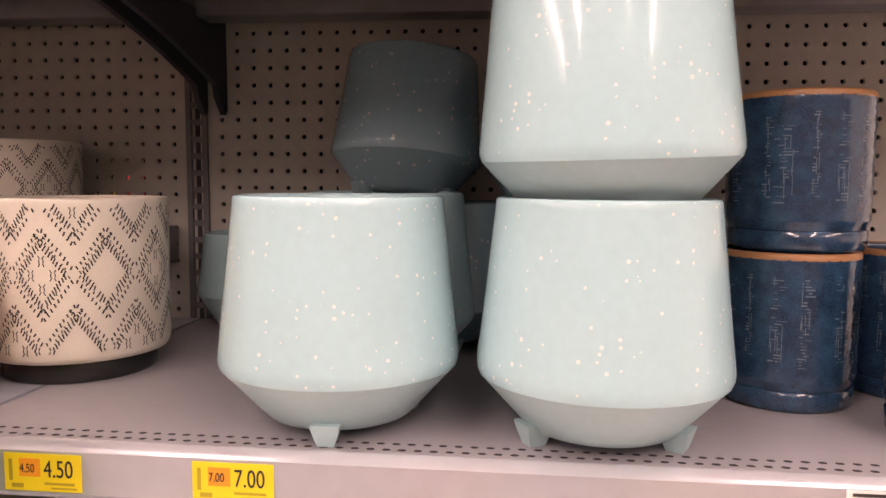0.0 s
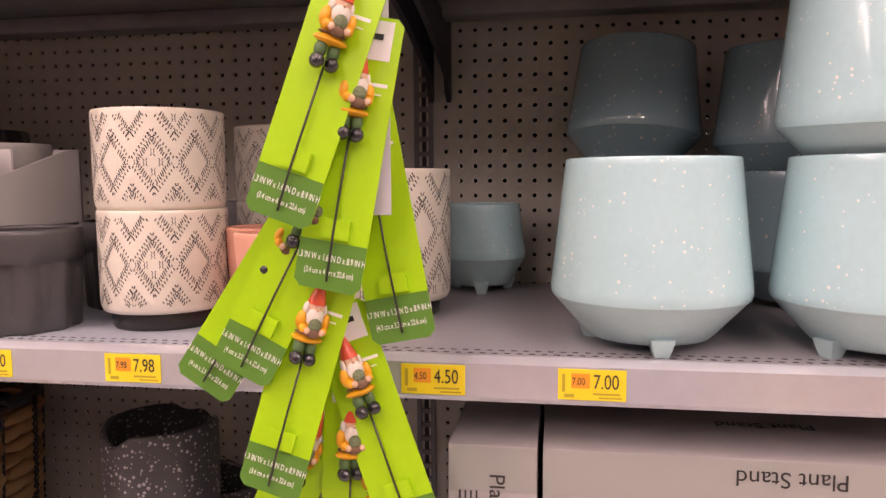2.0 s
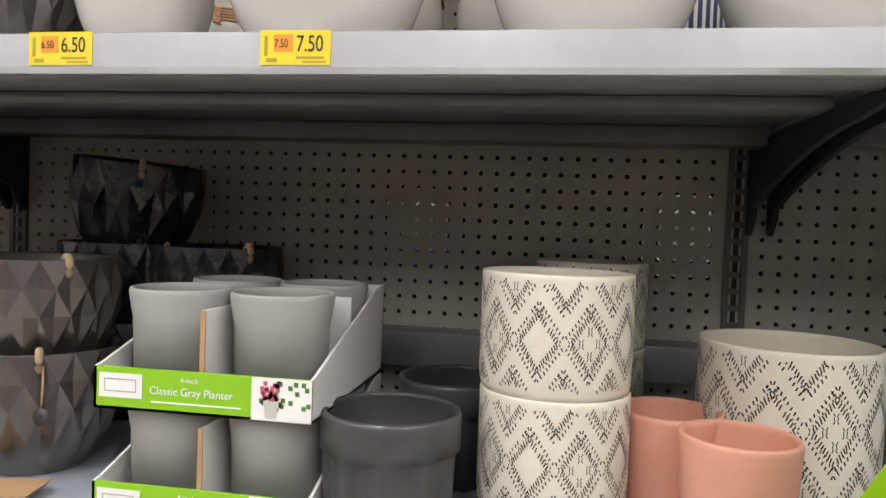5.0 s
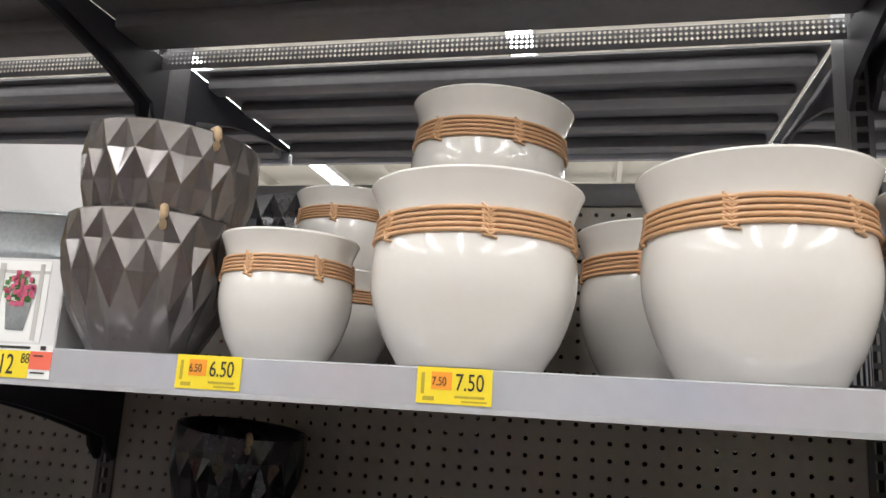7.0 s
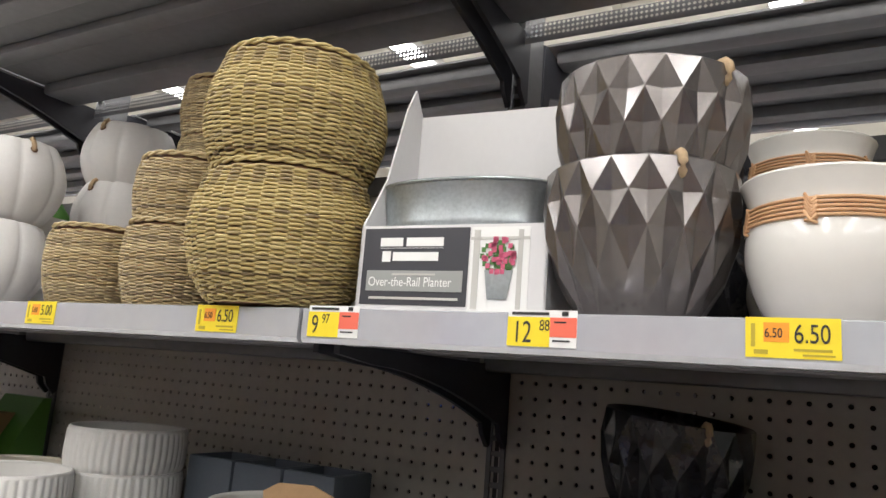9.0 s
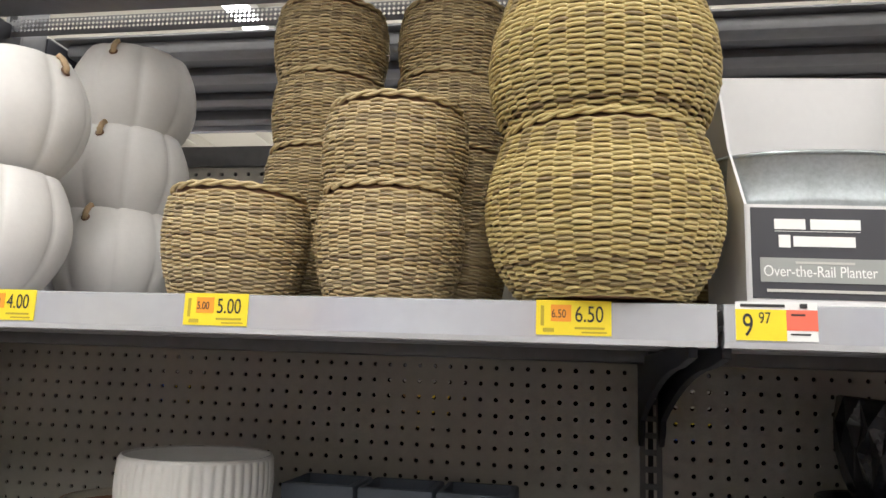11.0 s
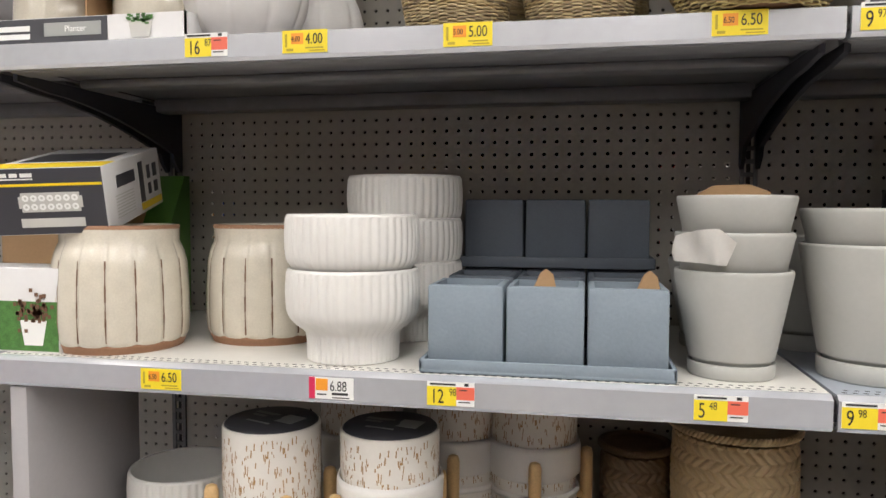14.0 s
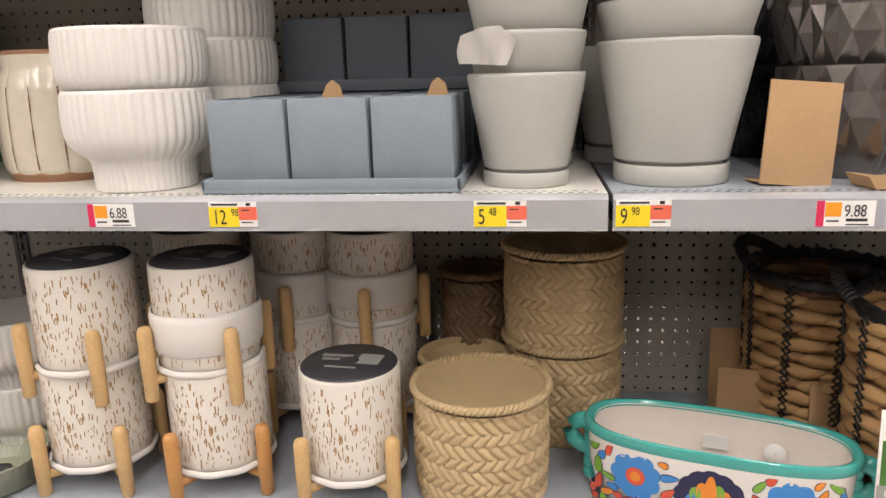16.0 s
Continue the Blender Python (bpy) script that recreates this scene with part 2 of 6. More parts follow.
# ---- mesh helpers ----


def to_mesh(bm, material, smooth=True, angle=35):
    me = bpy.data.meshes.new("mesh")
    if smooth:
        lim = radians(angle)
        for f in bm.faces:
            f.smooth = True
        for e in bm.edges:
            if len(e.link_faces) == 2 and e.calc_face_angle(0) > lim:
                e.smooth = False
    bm.to_mesh(me)
    bm.free()
    for m in material if isinstance(material, (list, tuple)) else [material]:
        me.materials.append(m)
    return me


def thing(name, m, label, category, group="", kind=""):
    ob = new(name)
    ob.empty_display_size = 0.02
    ob.matrix_world = m
    return tagged(ob, label, category, group, kind)


FINE = {"winding", "cane_binding", "printed_flowers", "printed_leaves", "printed_bush", "printed_lenses", "small_print", "side_small_print", "white_stripes"}


def part(name, bm, material, parent, label="", smooth=True, m=None):
    me = to_mesh(bm, material, smooth) if isinstance(bm, bmesh.types.BMesh) else bm
    ob = new(name, me)
    ob.parent = parent
    if m is not None:
        ob.matrix_local = m
    if label:
        ob["label"] = label
    if name in FINE:
        ob["kind"] = "stuff"
    return ob


def solid(name, bm, material, m, label, category, group="", kind="", smooth=True):
    ob = new(name, to_mesh(bm, material, smooth))
    ob.matrix_world = m
    return tagged(ob, label, category, group, kind)


def box(x0, x1, y0, y1, z0, z1, bevel=0.0, bm=None, seg=2):
    bm = bm or bmesh.new()
    r = bmesh.ops.create_cube(bm, size=1.0, matrix=Matrix.LocRotScale(((x0 + x1) / 2, (y0 + y1) / 2, (z0 + z1) / 2), None, (x1 - x0, y1 - y0, z1 - z0)))
    if bevel > 0:
        edges = list({e for v in r["verts"] for e in v.link_edges})
        bmesh.ops.bevel(bm, geom=edges, offset=bevel, segments=seg, affect="EDGES", profile=0.5)
    return bm


def lathe(profile, segs=64, rad=None, bm=None, cap=True):
    """Turns (r, z) pairs round the z axis; rad(a, r, z, i) may change a radius."""
    bm = bm or bmesh.new()
    rings = []
    for i, (r, z) in enumerate(profile):
        ring = []
        for k in range(segs):
            a = 2 * math.pi * k / segs
            q = rad(a, r, z, i) if rad else r
            ring.append(bm.verts.new((q * math.cos(a), q * math.sin(a), z)))
        rings.append(ring)
    for a, b in zip(rings, rings[1:]):
        for k in range(segs):
            bm.faces.new((a[k], a[(k + 1) % segs], b[(k + 1) % segs], b[k]))
    if cap:
        bm.faces.new(list(reversed(rings[0])))
        bm.faces.new(rings[-1])
    return bm


def tube(points, r, segs=8, closed=False, bm=None, taper=None):
    bm = bm or bmesh.new()
    pts = [Vector(p) for p in points]
    rings, n = [], len(pts)
    for i, p in enumerate(pts):
        a = pts[i - 1] if i or closed else p
        b = pts[(i + 1) % n] if i < n - 1 or closed else p
        d = (b - a).normalized()
        up = Vector((0, 0, 1)) if abs(d.z) < 0.9 else Vector((1, 0, 0))
        u = d.cross(up).normalized()
        v = d.cross(u)
        q = r * (taper(i / max(1, n - 1)) if taper else 1)
        rings.append([bm.verts.new(p + u * q * math.cos(2 * math.pi * k / segs) + v * q * math.sin(2 * math.pi * k / segs)) for k in range(segs)])
    for i in range(n if closed else n - 1):
        a, b = rings[i], rings[(i + 1) % n]
        for k in range(segs):
            bm.faces.new((a[k], a[(k + 1) % segs], b[(k + 1) % segs], b[k]))
    if not closed:
        bm.faces.new(list(reversed(rings[0])))
        bm.faces.new(rings[-1])
    return bm


def sheet(poly, y0, y1, bm=None):
    """A flat outline in x and z given thickness from y0 to y1."""
    bm = bm or bmesh.new()
    a = [bm.verts.new((x, y0, z)) for x, z in poly]
    b = [bm.verts.new((x, y1, z)) for x, z in poly]
    bm.faces.new(a)
    bm.faces.new(list(reversed(b)))
    n = len(poly)
    for i in range(n):
        bm.faces.new((a[i], b[i], b[(i + 1) % n], a[(i + 1) % n]))
    bmesh.ops.recalc_face_normals(bm, faces=bm.faces)
    return bm


def side_sheet(poly, x0, x1, bm=None):
    """A flat outline in y and z given thickness from x0 to x1."""
    bm = bm or bmesh.new()
    a = [bm.verts.new((x0, y, z)) for y, z in poly]
    b = [bm.verts.new((x1, y, z)) for y, z in poly]
    bm.faces.new(a)
    bm.faces.new(list(reversed(b)))
    n = len(poly)
    for i in range(n):
        bm.faces.new((a[i], b[i], b[(i + 1) % n], a[(i + 1) % n]))
    bmesh.ops.recalc_face_normals(bm, faces=bm.faces)
    return bm


def letters(text, size, material, parent, m, align="LEFT", name="lettering", squash=1.0):
    cu = bpy.data.curves.new("lettering", "FONT")
    cu.body, cu.size, cu.align_x, cu.extrude = text, size, align, 0.00012
    tmp = new("lettering_tmp", cu)
    bpy.context.view_layer.update()
    me = bpy.data.meshes.new_from_object(tmp.evaluated_get(bpy.context.evaluated_depsgraph_get()))
    bpy.data.objects.remove(tmp)
    me.materials.clear()
    me.materials.append(material)
    ob = new(name, me)
    ob.parent = parent
    ob.matrix_local = m @ Matrix.Diagonal((squash, 1, 1, 1))
    return ob


FACE = pose(0, 0, 0, 90)  # turns lettering upright, facing the aisle


def bars(rows, bm=None, y=-0.0004, t=0.0003):
    """Unreadable small print: (x0, x1, z0, z1) bars."""
    bm = bm or bmesh.new()
    for x0, x1, z0, z1 in rows:
        box(x0, x1, y - t, y, z0, z1, bm=bm)
    return bm


def on_cylinder(quads, radius, bm=None):
    """Painted dashes on a wall of radius(z): each is a list of (arc, z)."""
    bm = bm or bmesh.new()
    for q in quads:
        vs = []
        for s, z in q:
            r = radius(z) + 0.0004
            a = s / r
            vs.append(bm.verts.new((r * math.sin(a), -r * math.cos(a), z)))
        bm.faces.new(vs)
    return bm


def dash(s, z, length, width, ang):
    c, sn = math.cos(ang), math.sin(ang)
    return [(s + c * u - sn * v, z + sn * u + c * v) for u, v in ((-length / 2, -width / 2), (length / 2, -width / 2), (length / 2, width / 2), (-length / 2, width / 2))]


def pot_profile(outer, wall=0.006, floor=0.012):
    """Closes an outer (r, z) outline over a rounded rim and down the inside."""
    r, z = outer[-1]
    inner = [(r - wall * 0.15, z + wall * 0.35), (r - wall * 0.6, z + wall * 0.45), (r - wall, z)]
    for q, h in reversed(outer[:-1]):
        if h > floor + outer[0][1] and q - wall > 0.01:
            inner.append((q - wall, h))
    q = inner[-1][0]
    inner.append((q * 0.95, outer[0][1] + floor))
    inner.append((0.002, outer[0][1] + floor))
    return outer + inner

# ---- the building ----
BAY = 1.219
BACK = 0.535
EDGE = {k: k * BAY for k in range(-2, 3)}
LOW, MID, TOP, HIGH = 0.604, 1.106, 1.584, 2.165
FLAT = lambda x, y, z, rz=0, rx=0, ry=0: pose(x, y, z, rx, ry, rz)

solid("floor", box(-9, 9, -9, 12, -0.1, 0.0), M["floor"], Matrix(), "polished grey-beige store floor", "floor", kind="structure")
bm = box(-9, 9, -9, 12, 4.5, 4.6)
for k in range(-8, 9):
    box(k - 0.03, k + 0.03, -9, 12, 4.36, 4.5, bm=bm)
for k in range(-4, 6):
    box(-9, 9, k * 2.2 - 0.06, k * 2.2 + 0.06, 4.25, 4.36, bm=bm)
solid("ceiling", bm, M["ceiling"], Matrix(), "cream open store ceiling with joists", "ceiling", kind="structure", smooth=False)
for nm, b in (("wall_north", (-9.1, 9.1, 12, 12.1)), ("wall_south", (-9.1, 9.1, -9.1, -9)), ("wall_east", (9, 9.1, -9, 12)), ("wall_west", (-9.1, -9, -9, 12))):
    solid(nm, box(*b, 0, 4.6), M["wall"], Matrix(), "plain painted store wall", "wall", kind="structure")
for sx in STRIPS:
    for y0, y1 in ((-7.1, -0.1), (1.2, 9.2)):
        fx = thing("ceiling_light", FLAT(sx, (y0 + y1) / 2, 4.15), "long white ceiling strip light, switched on", "ceiling light", "strip lights of the store", "")
        h = (y1 - y0) / 2
        part("housing", box(-0.11, 0.11, -h, h, 0.03, 0.1, 0.01), M["aisle_white"], fx)
        part("diffuser", box(-0.09, 0.09, -h + 0.02, h - 0.02, 0.005, 0.03, 0.005), M["tube"], fx, "glowing diffuser")

# shelving behind the walker and beyond, closing the aisles
rnd = random.Random(5)
for yy, depth, sgn in ((-2.6, 0.5, 1), (3.4, 0.5, -1)):
    unit = thing("far_shelving", FLAT(0, yy, 0), "long grey shelving run of the next aisle with mixed stock", "shelving")
    part("back_panel", box(-6, 6, -0.02, 0.02, 0.0, 2.0), M["wall"], unit)
    for z in (0.15, 0.6, 1.05, 1.5, 1.95):
        part("shelf", box(-6, 6, 0.02 * sgn if sgn > 0 else -depth, depth if sgn > 0 else -0.02, z, z + 0.035, 0.004), M["rail"], unit)
    for key in ("aisle_red", "aisle_blue", "aisle_yel", "aisle_white", "card"):
        bm = bmesh.new()
        for z in (0.185, 0.635, 1.085, 1.535):
            for k in range(9):
                x = rnd.uniform(-5.9, 5.6)
                y = rnd.uniform(0.06, 0.2)
                a, b = (y, y + 0.22) if sgn > 0 else (-y - 0.22, -y)
                box(x, x + rnd.uniform(0.12, 0.3), a, b, z, z + rnd.uniform(0.15, 0.34), bm=bm)
        ob = part("stock", bm, M[key], unit, smooth=False)
        ob["kind"] = "stuff"

# ---- the gondola: pegboards, posts, shelves ----
PITCH = 0.0254


def pegboard(i, z0, z1, y, flip=1, slip=0.0):
    """Hardboard with real round holes, one inch apart."""
    n_x, hw = 46, 0.0038
    n_z = int((z1 - z0) / PITCH)
    x0, x9 = EDGE[i], EDGE[i + 1]
    left = (x0 + x9) / 2 - 23 * PITCH + slip
    ang = [math.pi / 4 + 2 * math.pi * k / 8 for k in range(8)]
    verts, faces = [], []
    sq = [(-1, -1), (0, -1), (1, -1), (1, 0), (1, 1), (0, 1), (-1, 1), (-1, 0)]
    ci = [(hw * math.cos(math.pi * 1.25 + k * math.pi / 4), hw * math.sin(math.pi * 1.25 + k * math.pi / 4)) for k in range(8)]
    for i in range(n_x):
        for j in range(n_z):
            cx, cz = left + (i + 0.5) * PITCH, z0 + (j + 0.5) * PITCH
            b = len(verts)
            verts += [(cx + a * PITCH / 2, y, cz + c * PITCH / 2) for a, c in sq]
            verts += [(cx + a, y, cz + c) for a, c in ci]
            verts += [(cx + a, y + flip * 0.005, cz + c) for a, c in ci]
            for k in range(8):
                n = (k + 1) % 8
                faces.append((b + k, b + n, b + 8 + n, b + 8 + k))
                faces.append((b + 8 + k, b + 8 + n, b + 16 + n, b + 16 + k))
    x1 = left + n_x * PITCH
    for a, c in ((x0 + 0.004, left), (x1, x9 - 0.004)):
        b = len(verts)
        verts += [(a, y, z0), (c, y, z0), (c, y, z0 + n_z * PITCH), (a, y, z0 + n_z * PITCH)]
        faces.append((b, b + 1, b + 2, b + 3))
    me = bpy.data.meshes.new("pegboard")
    me.from_pydata(verts, [], faces)
    bm = bmesh.new()
    bm.from_mesh(me)
    bmesh.ops.remove_doubles(bm, verts=bm.verts, dist=0.0002)
    bm.to_mesh(me)
    bm.free()
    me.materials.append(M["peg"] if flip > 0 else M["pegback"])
    return me


for i in range(-2, 2):
    g = new("pegboard", pegboard(i, 0.1263 if i == 1 else 0.1152, 1.88, BACK))
    tagged(g, "beige perforated pegboard back panel of the shelving", "pegboard", "pegboard panels", "structure")
    # darkened and slipped sideways so that less light shows through the holes
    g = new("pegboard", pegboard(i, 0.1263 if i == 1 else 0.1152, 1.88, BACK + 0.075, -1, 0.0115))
    tagged(g, "pegboard of the shelving's other side", "pegboard", "pegboard panels", "structure")
    g = solid("top_rail", box(EDGE[i] + 0.02, EDGE[i + 1] - 0.02, BACK - 0.008, BACK + 0.08, 1.868, 1.906, 0.003), M["post"], Matrix(), "grey steel cap rail above the pegboard", "rail", "cap rails", "structure")


def post(x):
    t = thing("upright_post", FLAT(x, BACK, 0), "grey slotted steel upright between two bays", "post", "slotted uprights", "structure")
    bm = box(-0.0165, 0.0165, 0.004, 0.07, 0, 2.45, 0.002)
    for s in (-1, 1):
        box(s * 0.0125 - 0.004, s * 0.0125 + 0.004, -0.006, 0.004, 0, 2.45, bm=bm)
    for k in range(94):
        z = 0.08 + k * 0.0254
        box(-0.0085, 0.0085, -0.0045, 0.004, z, z + 0.0085, bm=bm)
    part("post", bm, M["post"], t, smooth=False)
    part("slots", box(-0.0085, 0.0085, 0.0005, 0.0035, 0.02, 2.43), M["hole"], t, "dark slots")


for i in range(-2, 3):
    post(EDGE[i])


def bracket_mesh(depth):
    """A tapering cantilever with a curved lower edge and a hooked foot."""
    top, pts = -0.034, []
    pts.append((0.05, top))
    pts.append((0.05, top - 0.012))
    for k in range(9):
        u = k / 8
        pts.append((0.12 + (BACK - 0.16) * u, top - 0.02 - 0.075 * u ** 1.7))
    pts += [(BACK - 0.035, top - 0.112), (BACK - 0.012, top - 0.135), (BACK - 0.004, top - 0.128), (BACK - 0.004, top)]
    return side_sheet(pts, -0.004, 0.004)


def rail_profile(t, b):
    """A price channel from t down to b with a turned-in lower lip."""
    return [(0.0, t), (0.0, b + 0.005), (0.004, b), (0.016, b), (0.016, b + 0.006), (0.010, b + 0.006), (0.006, b + 0.012), (0.006, -0.010), (0.0125, -0.006), (0.0125, 0.0004), (0.008, 0.0), (0.002, t + 0.0012)]


def shelf(i, z, deck, label):
    shift = lambda k: 0.03 if (z, k) == (TOP, 1) else 0.0
    x0, x1 = EDGE[i] + 0.003 + shift(i), EDGE[i + 1] - 0.003 + shift(i + 1)
    t = thing("gondola_shelf", FLAT(0, 0, z), label, "shelf", "shelves of the gondola", "structure")
    part("deck", box(x0, x1, 0.0126, BACK - 0.004, -0.004, 0.0), deck, t, smooth=False)
    bm = bmesh.new()
    for k in range(2):
        for j in range(int((x1 - x0) / 0.0127) - 1):
            cx = x0 + 0.012 + j * 0.0127 + 0.006 * k
            cy = 0.020 + 0.013 * k
            vs = [bm.verts.new((cx + 0.0038 * math.cos(a), cy + 0.0026 * math.sin(a), 0.0004)) for a in (0, 1.05, 2.1, 3.14, 4.19, 5.24)]
            bm.faces.new(vs)
    ob = part("perforations", bm, M["hole"], t, "two rows of small dark slots", smooth=False)
    ob["kind"] = "stuff"
    part("underside", box(x0 + 0.002, x1 - 0.002, 0.016, BACK - 0.006, -0.018, -0.0045), M["steel"], t, smooth=False)
    for y, h in ((0.035, 0.036), (0.20, 0.034), (0.43, 0.046)):
        part("stiffener", box(x0 + 0.01, x1 - 0.01, y, y + 0.05, -h, -0.018, 0.006), M["steel"], t)
    part("price_rail", side_sheet(rail_profile(-0.0015 if z == TOP else -0.006, {TOP: -0.050 if i == 1 else -0.038}.get(z, -0.046)), x0, x1), M["rail"], t, "pale grey price channel")
    for s in (0, 1):
        part("bracket", bracket_mesh(BACK), M["bracket"], t, m=pose((x0 + 0.012) if s == 0 else (x1 - 0.012), 0, 0))
    return t


for i in range(-2, 2):
    shelf(i, TOP, M["deck_grey"], "grey steel shelf with price rail and full of planters")
    shelf(i, MID, {-2: M["deck_grey"], -1: M["deck_white"], 0: M["deck_blue"], 1: M["deck_grey"]}[i], "steel shelf with perforated front edge holding planters")
    shelf(i, LOW, M["deck_blue"], "low blue-grey steel shelf holding baskets and pots")
    # the high shelf, empty, with a perforated rear lip
    t = thing("high_shelf", FLAT(EDGE[i], 0, HIGH), "empty dark steel top shelf seen from below", "shelf", "high shelves", "structure")
    part("deck", box(0.004, BAY - 0.004, 0.0, BACK - 0.05, 0, 0.004), M["steel"], t, smooth=False)
    part("front_edge", box(0.004, BAY - 0.004, -0.004, 0.012, -0.035, 0.006, 0.003), M["rail"], t)
    for y, w, h in ((0.05, 0.06, 0.028), (0.19, 0.05, 0.022), (0.36, 0.09, 0.03)):
        part("stiffener", box(0.02, BAY - 0.02, y, y + w, -h, 0.0, 0.008), M["steel"], t)
    bm = bmesh.new()
    n, y = 138, BACK - 0.03
    for j in range(4):
        for k in range(n):
            cx, cz = 0.02 + (k + 0.5) * 0.00853, -0.008 - j * 0.009
            a, c = 0.004265, 0.0045
            o = [bm.verts.new((cx + u * a, y, cz + v * c)) for u, v in ((-1, -1), (1, -1), (1, 1), (-1, 1))]
            q = [bm.verts.new((cx + u, y, cz + v)) for u, v in ((0, -0.0033), (0.0033, 0), (0, 0.0033), (-0.0033, 0))]
            for e in range(4):
                bm.faces.new((o[e], o[(e + 1) % 4], q[(e + 1) % 4], q[e])) if j < 3 else None
            if j == 3:
                bm.faces.new(o)
    part("perforated_lip", bm, M["steel"], t, smooth=False)
    for s in (0.016, BAY - 0.016):
        part("bracket", bracket_mesh(BACK), M["bracket"], t, m=pose(s, 0, 0.02))
    # its twin on the other side
    t = thing("high_shelf", FLAT(EDGE[i], 0, HIGH + 0.02), "dark steel shelf on the far side of the shelving", "shelf", "high shelves", "structure")
    part("deck", box(0.004, BAY - 0.004, 0.64, 1.14, 0, 0.004), M["steel"], t, smooth=False)
    part("front_edge", box(0.004, BAY - 0.004, 1.13, 1.145, -0.04, 0.006, 0.003), M["rail"], t)
    for y, w, h in ((0.66, 0.05, 0.03), (0.80, 0.06, 0.022), (0.95, 0.05, 0.022), (1.07, 0.05, 0.03)):
        part("stiffener", box(0.02, BAY - 0.02, y, y + w, -h, 0.0, 0.008), M["steel"], t)
    part("bracket", bracket_mesh(BACK), M["bracket"], t, m=pose(0.016, 1.135, 0.02, 0, 0, 0) @ Matrix.Diagonal((1, -1, 1, 1)))
    shelf_back = solid("back_shelf", box(i * BAY + 0.01, (i + 1) * BAY - 0.01, 0.62, 1.1, 1.50, 1.53, 0.003), M["rail"], Matrix(), "shelf of the shelving's far side", "shelf", "far side shelves", "structure")

solid("end_panel", box(-1.195, -1.165, 0.01, 0.30, LOW, MID - 0.05, 0.002), M["gcard"], Matrix(), "pale grey cardboard display side standing on the low shelf", "display")
solid("rear_bar", box(0.66, 1.19, 0.465, 0.525, 1.195, 1.250, 0.004), M["steel"], Matrix(), "dark grey steel bar along the pegboard", "bar", kind="structure")

# ---- kinds of things ----


def price_tag(x, z, price, style, was=None):
    """A shelf tag: x is its left edge, z its top edge."""
    label = {"clear": "yellow clearance price tag reading %s", "roll": "yellow, red and white price tag reading %s", "white": "white price tag with a red edge reading %s"}[style] % price
    w, h = 0.066, 0.030
    t = thing("price_tag", FLAT(x, -0.0006, z), label, "price tag", "price tags on the shelf rails")
    y = -0.0006
    if style == "clear":
        part("card", box(0, w, y, 0.0, -h, 0.001, 0), M["tag_y"], t, smooth=False)
        part("old_price_panel", box(0.013, 0.031, y - 0.0004, y - 0.0001, -0.018, -0.003), M["tag_o"], t)
        letters(was or price, 0.0105, M["ink"], t, pose(0.0135, y - 0.0007, -0.0145, 90), squash=0.72)
        letters(price, 0.0205, M["ink"], t, pose(0.034, y - 0.0005, -0.018, 90), squash=0.72)
        part("small_print", bars([(0.004, 0.007, -0.022, -0.004), (0.034, 0.06, -0.0245, -0.0225), (0.04, 0.062, -0.028, -0.0265), (0.006, 0.016, -0.0275, -0.024)], y=y), M["tag_print"], t, smooth=False)
    elif style == "roll":
        part("card", box(0, w, y, 0.0, -h, 0.003, 0), M["tag_w"], t, smooth=False)
        part("price_panel", box(0.0, 0.041, y - 0.0004, y - 0.0001, -h, -0.0035), M["tag_y"], t)
        part("red_panel", box(0.041, w, y - 0.0004, y - 0.0001, -0.021, -0.0035), M["tag_r"], t)
        a, b = price.split(".")
        letters(a, 0.028, M["ink"], t, pose(0.005, y - 0.0006, -0.0265, 90), squash=0.68)
        letters(b, 0.014, M["ink"], t, pose(0.006 + 0.0125 * len(a), y - 0.0006, -0.0155, 90), squash=0.72)
        part("small_print", bars([(0.004, 0.04, -0.0015, 0.001), (0.052, 0.058, -0.002, 0.002), (0.044, 0.06, -0.025, -0.0235), (0.045, 0.056, -0.0085, -0.007)], y=y - 0.0004), M["ink"], t, smooth=False)
    else:
        part("card", box(0, w, y, 0.0, -h, 0.001, 0), M["tag_w"], t, smooth=False)
        part("red_edge", box(0.0, 0.009, y - 0.0004, y - 0.0001, -h, 0.001), M["tag_m"], t)
        part("old_price_panel", box(0.010, 0.028, y - 0.0004, y - 0.0001, -0.018, -0.001), M["tag_o"], t)
        letters(price, 0.0205, M["ink"], t, pose(0.031, y - 0.0005, -0.018, 90), squash=0.72)
        part("small_print", bars([(0.012, 0.026, -0.0245, -0.0225), (0.034, 0.058, -0.024, -0.0205), (0.034, 0.06, -0.0285, -0.027)], y=y), M["ink"], t, smooth=False)
    return t


GROUPS = {}


def once(key, build):
    """Builds a thing the first time and copies it afterwards."""
    def make(m, label=""):
        if key in GROUPS:
            ob = copy_thing(GROUPS[key], m)
        else:
            ob = GROUPS[key] = build(m)
        if label:
            ob["label"] = label
        return ob
    return make


def rounded(profile):
    """Adds points between those of an outline so that it runs in curves."""
    out = []
    n = len(profile)
    for i in range(n - 1):
        p0, p1, p2, p3 = profile[max(0, i - 1)], profile[i], profile[i + 1], profile[min(n - 1, i + 2)]
        for k in range(5):
            u = k / 5
            q = []
            for a, b, c, d in zip(p0, p1, p2, p3):
                q.append(0.5 * (2 * b + (c - a) * u + (2 * a - 5 * b + 4 * c - d) * u * u + (3 * b - a - 3 * c + d) * u ** 3))
            out.append(tuple(q))
    return out + [profile[-1]]


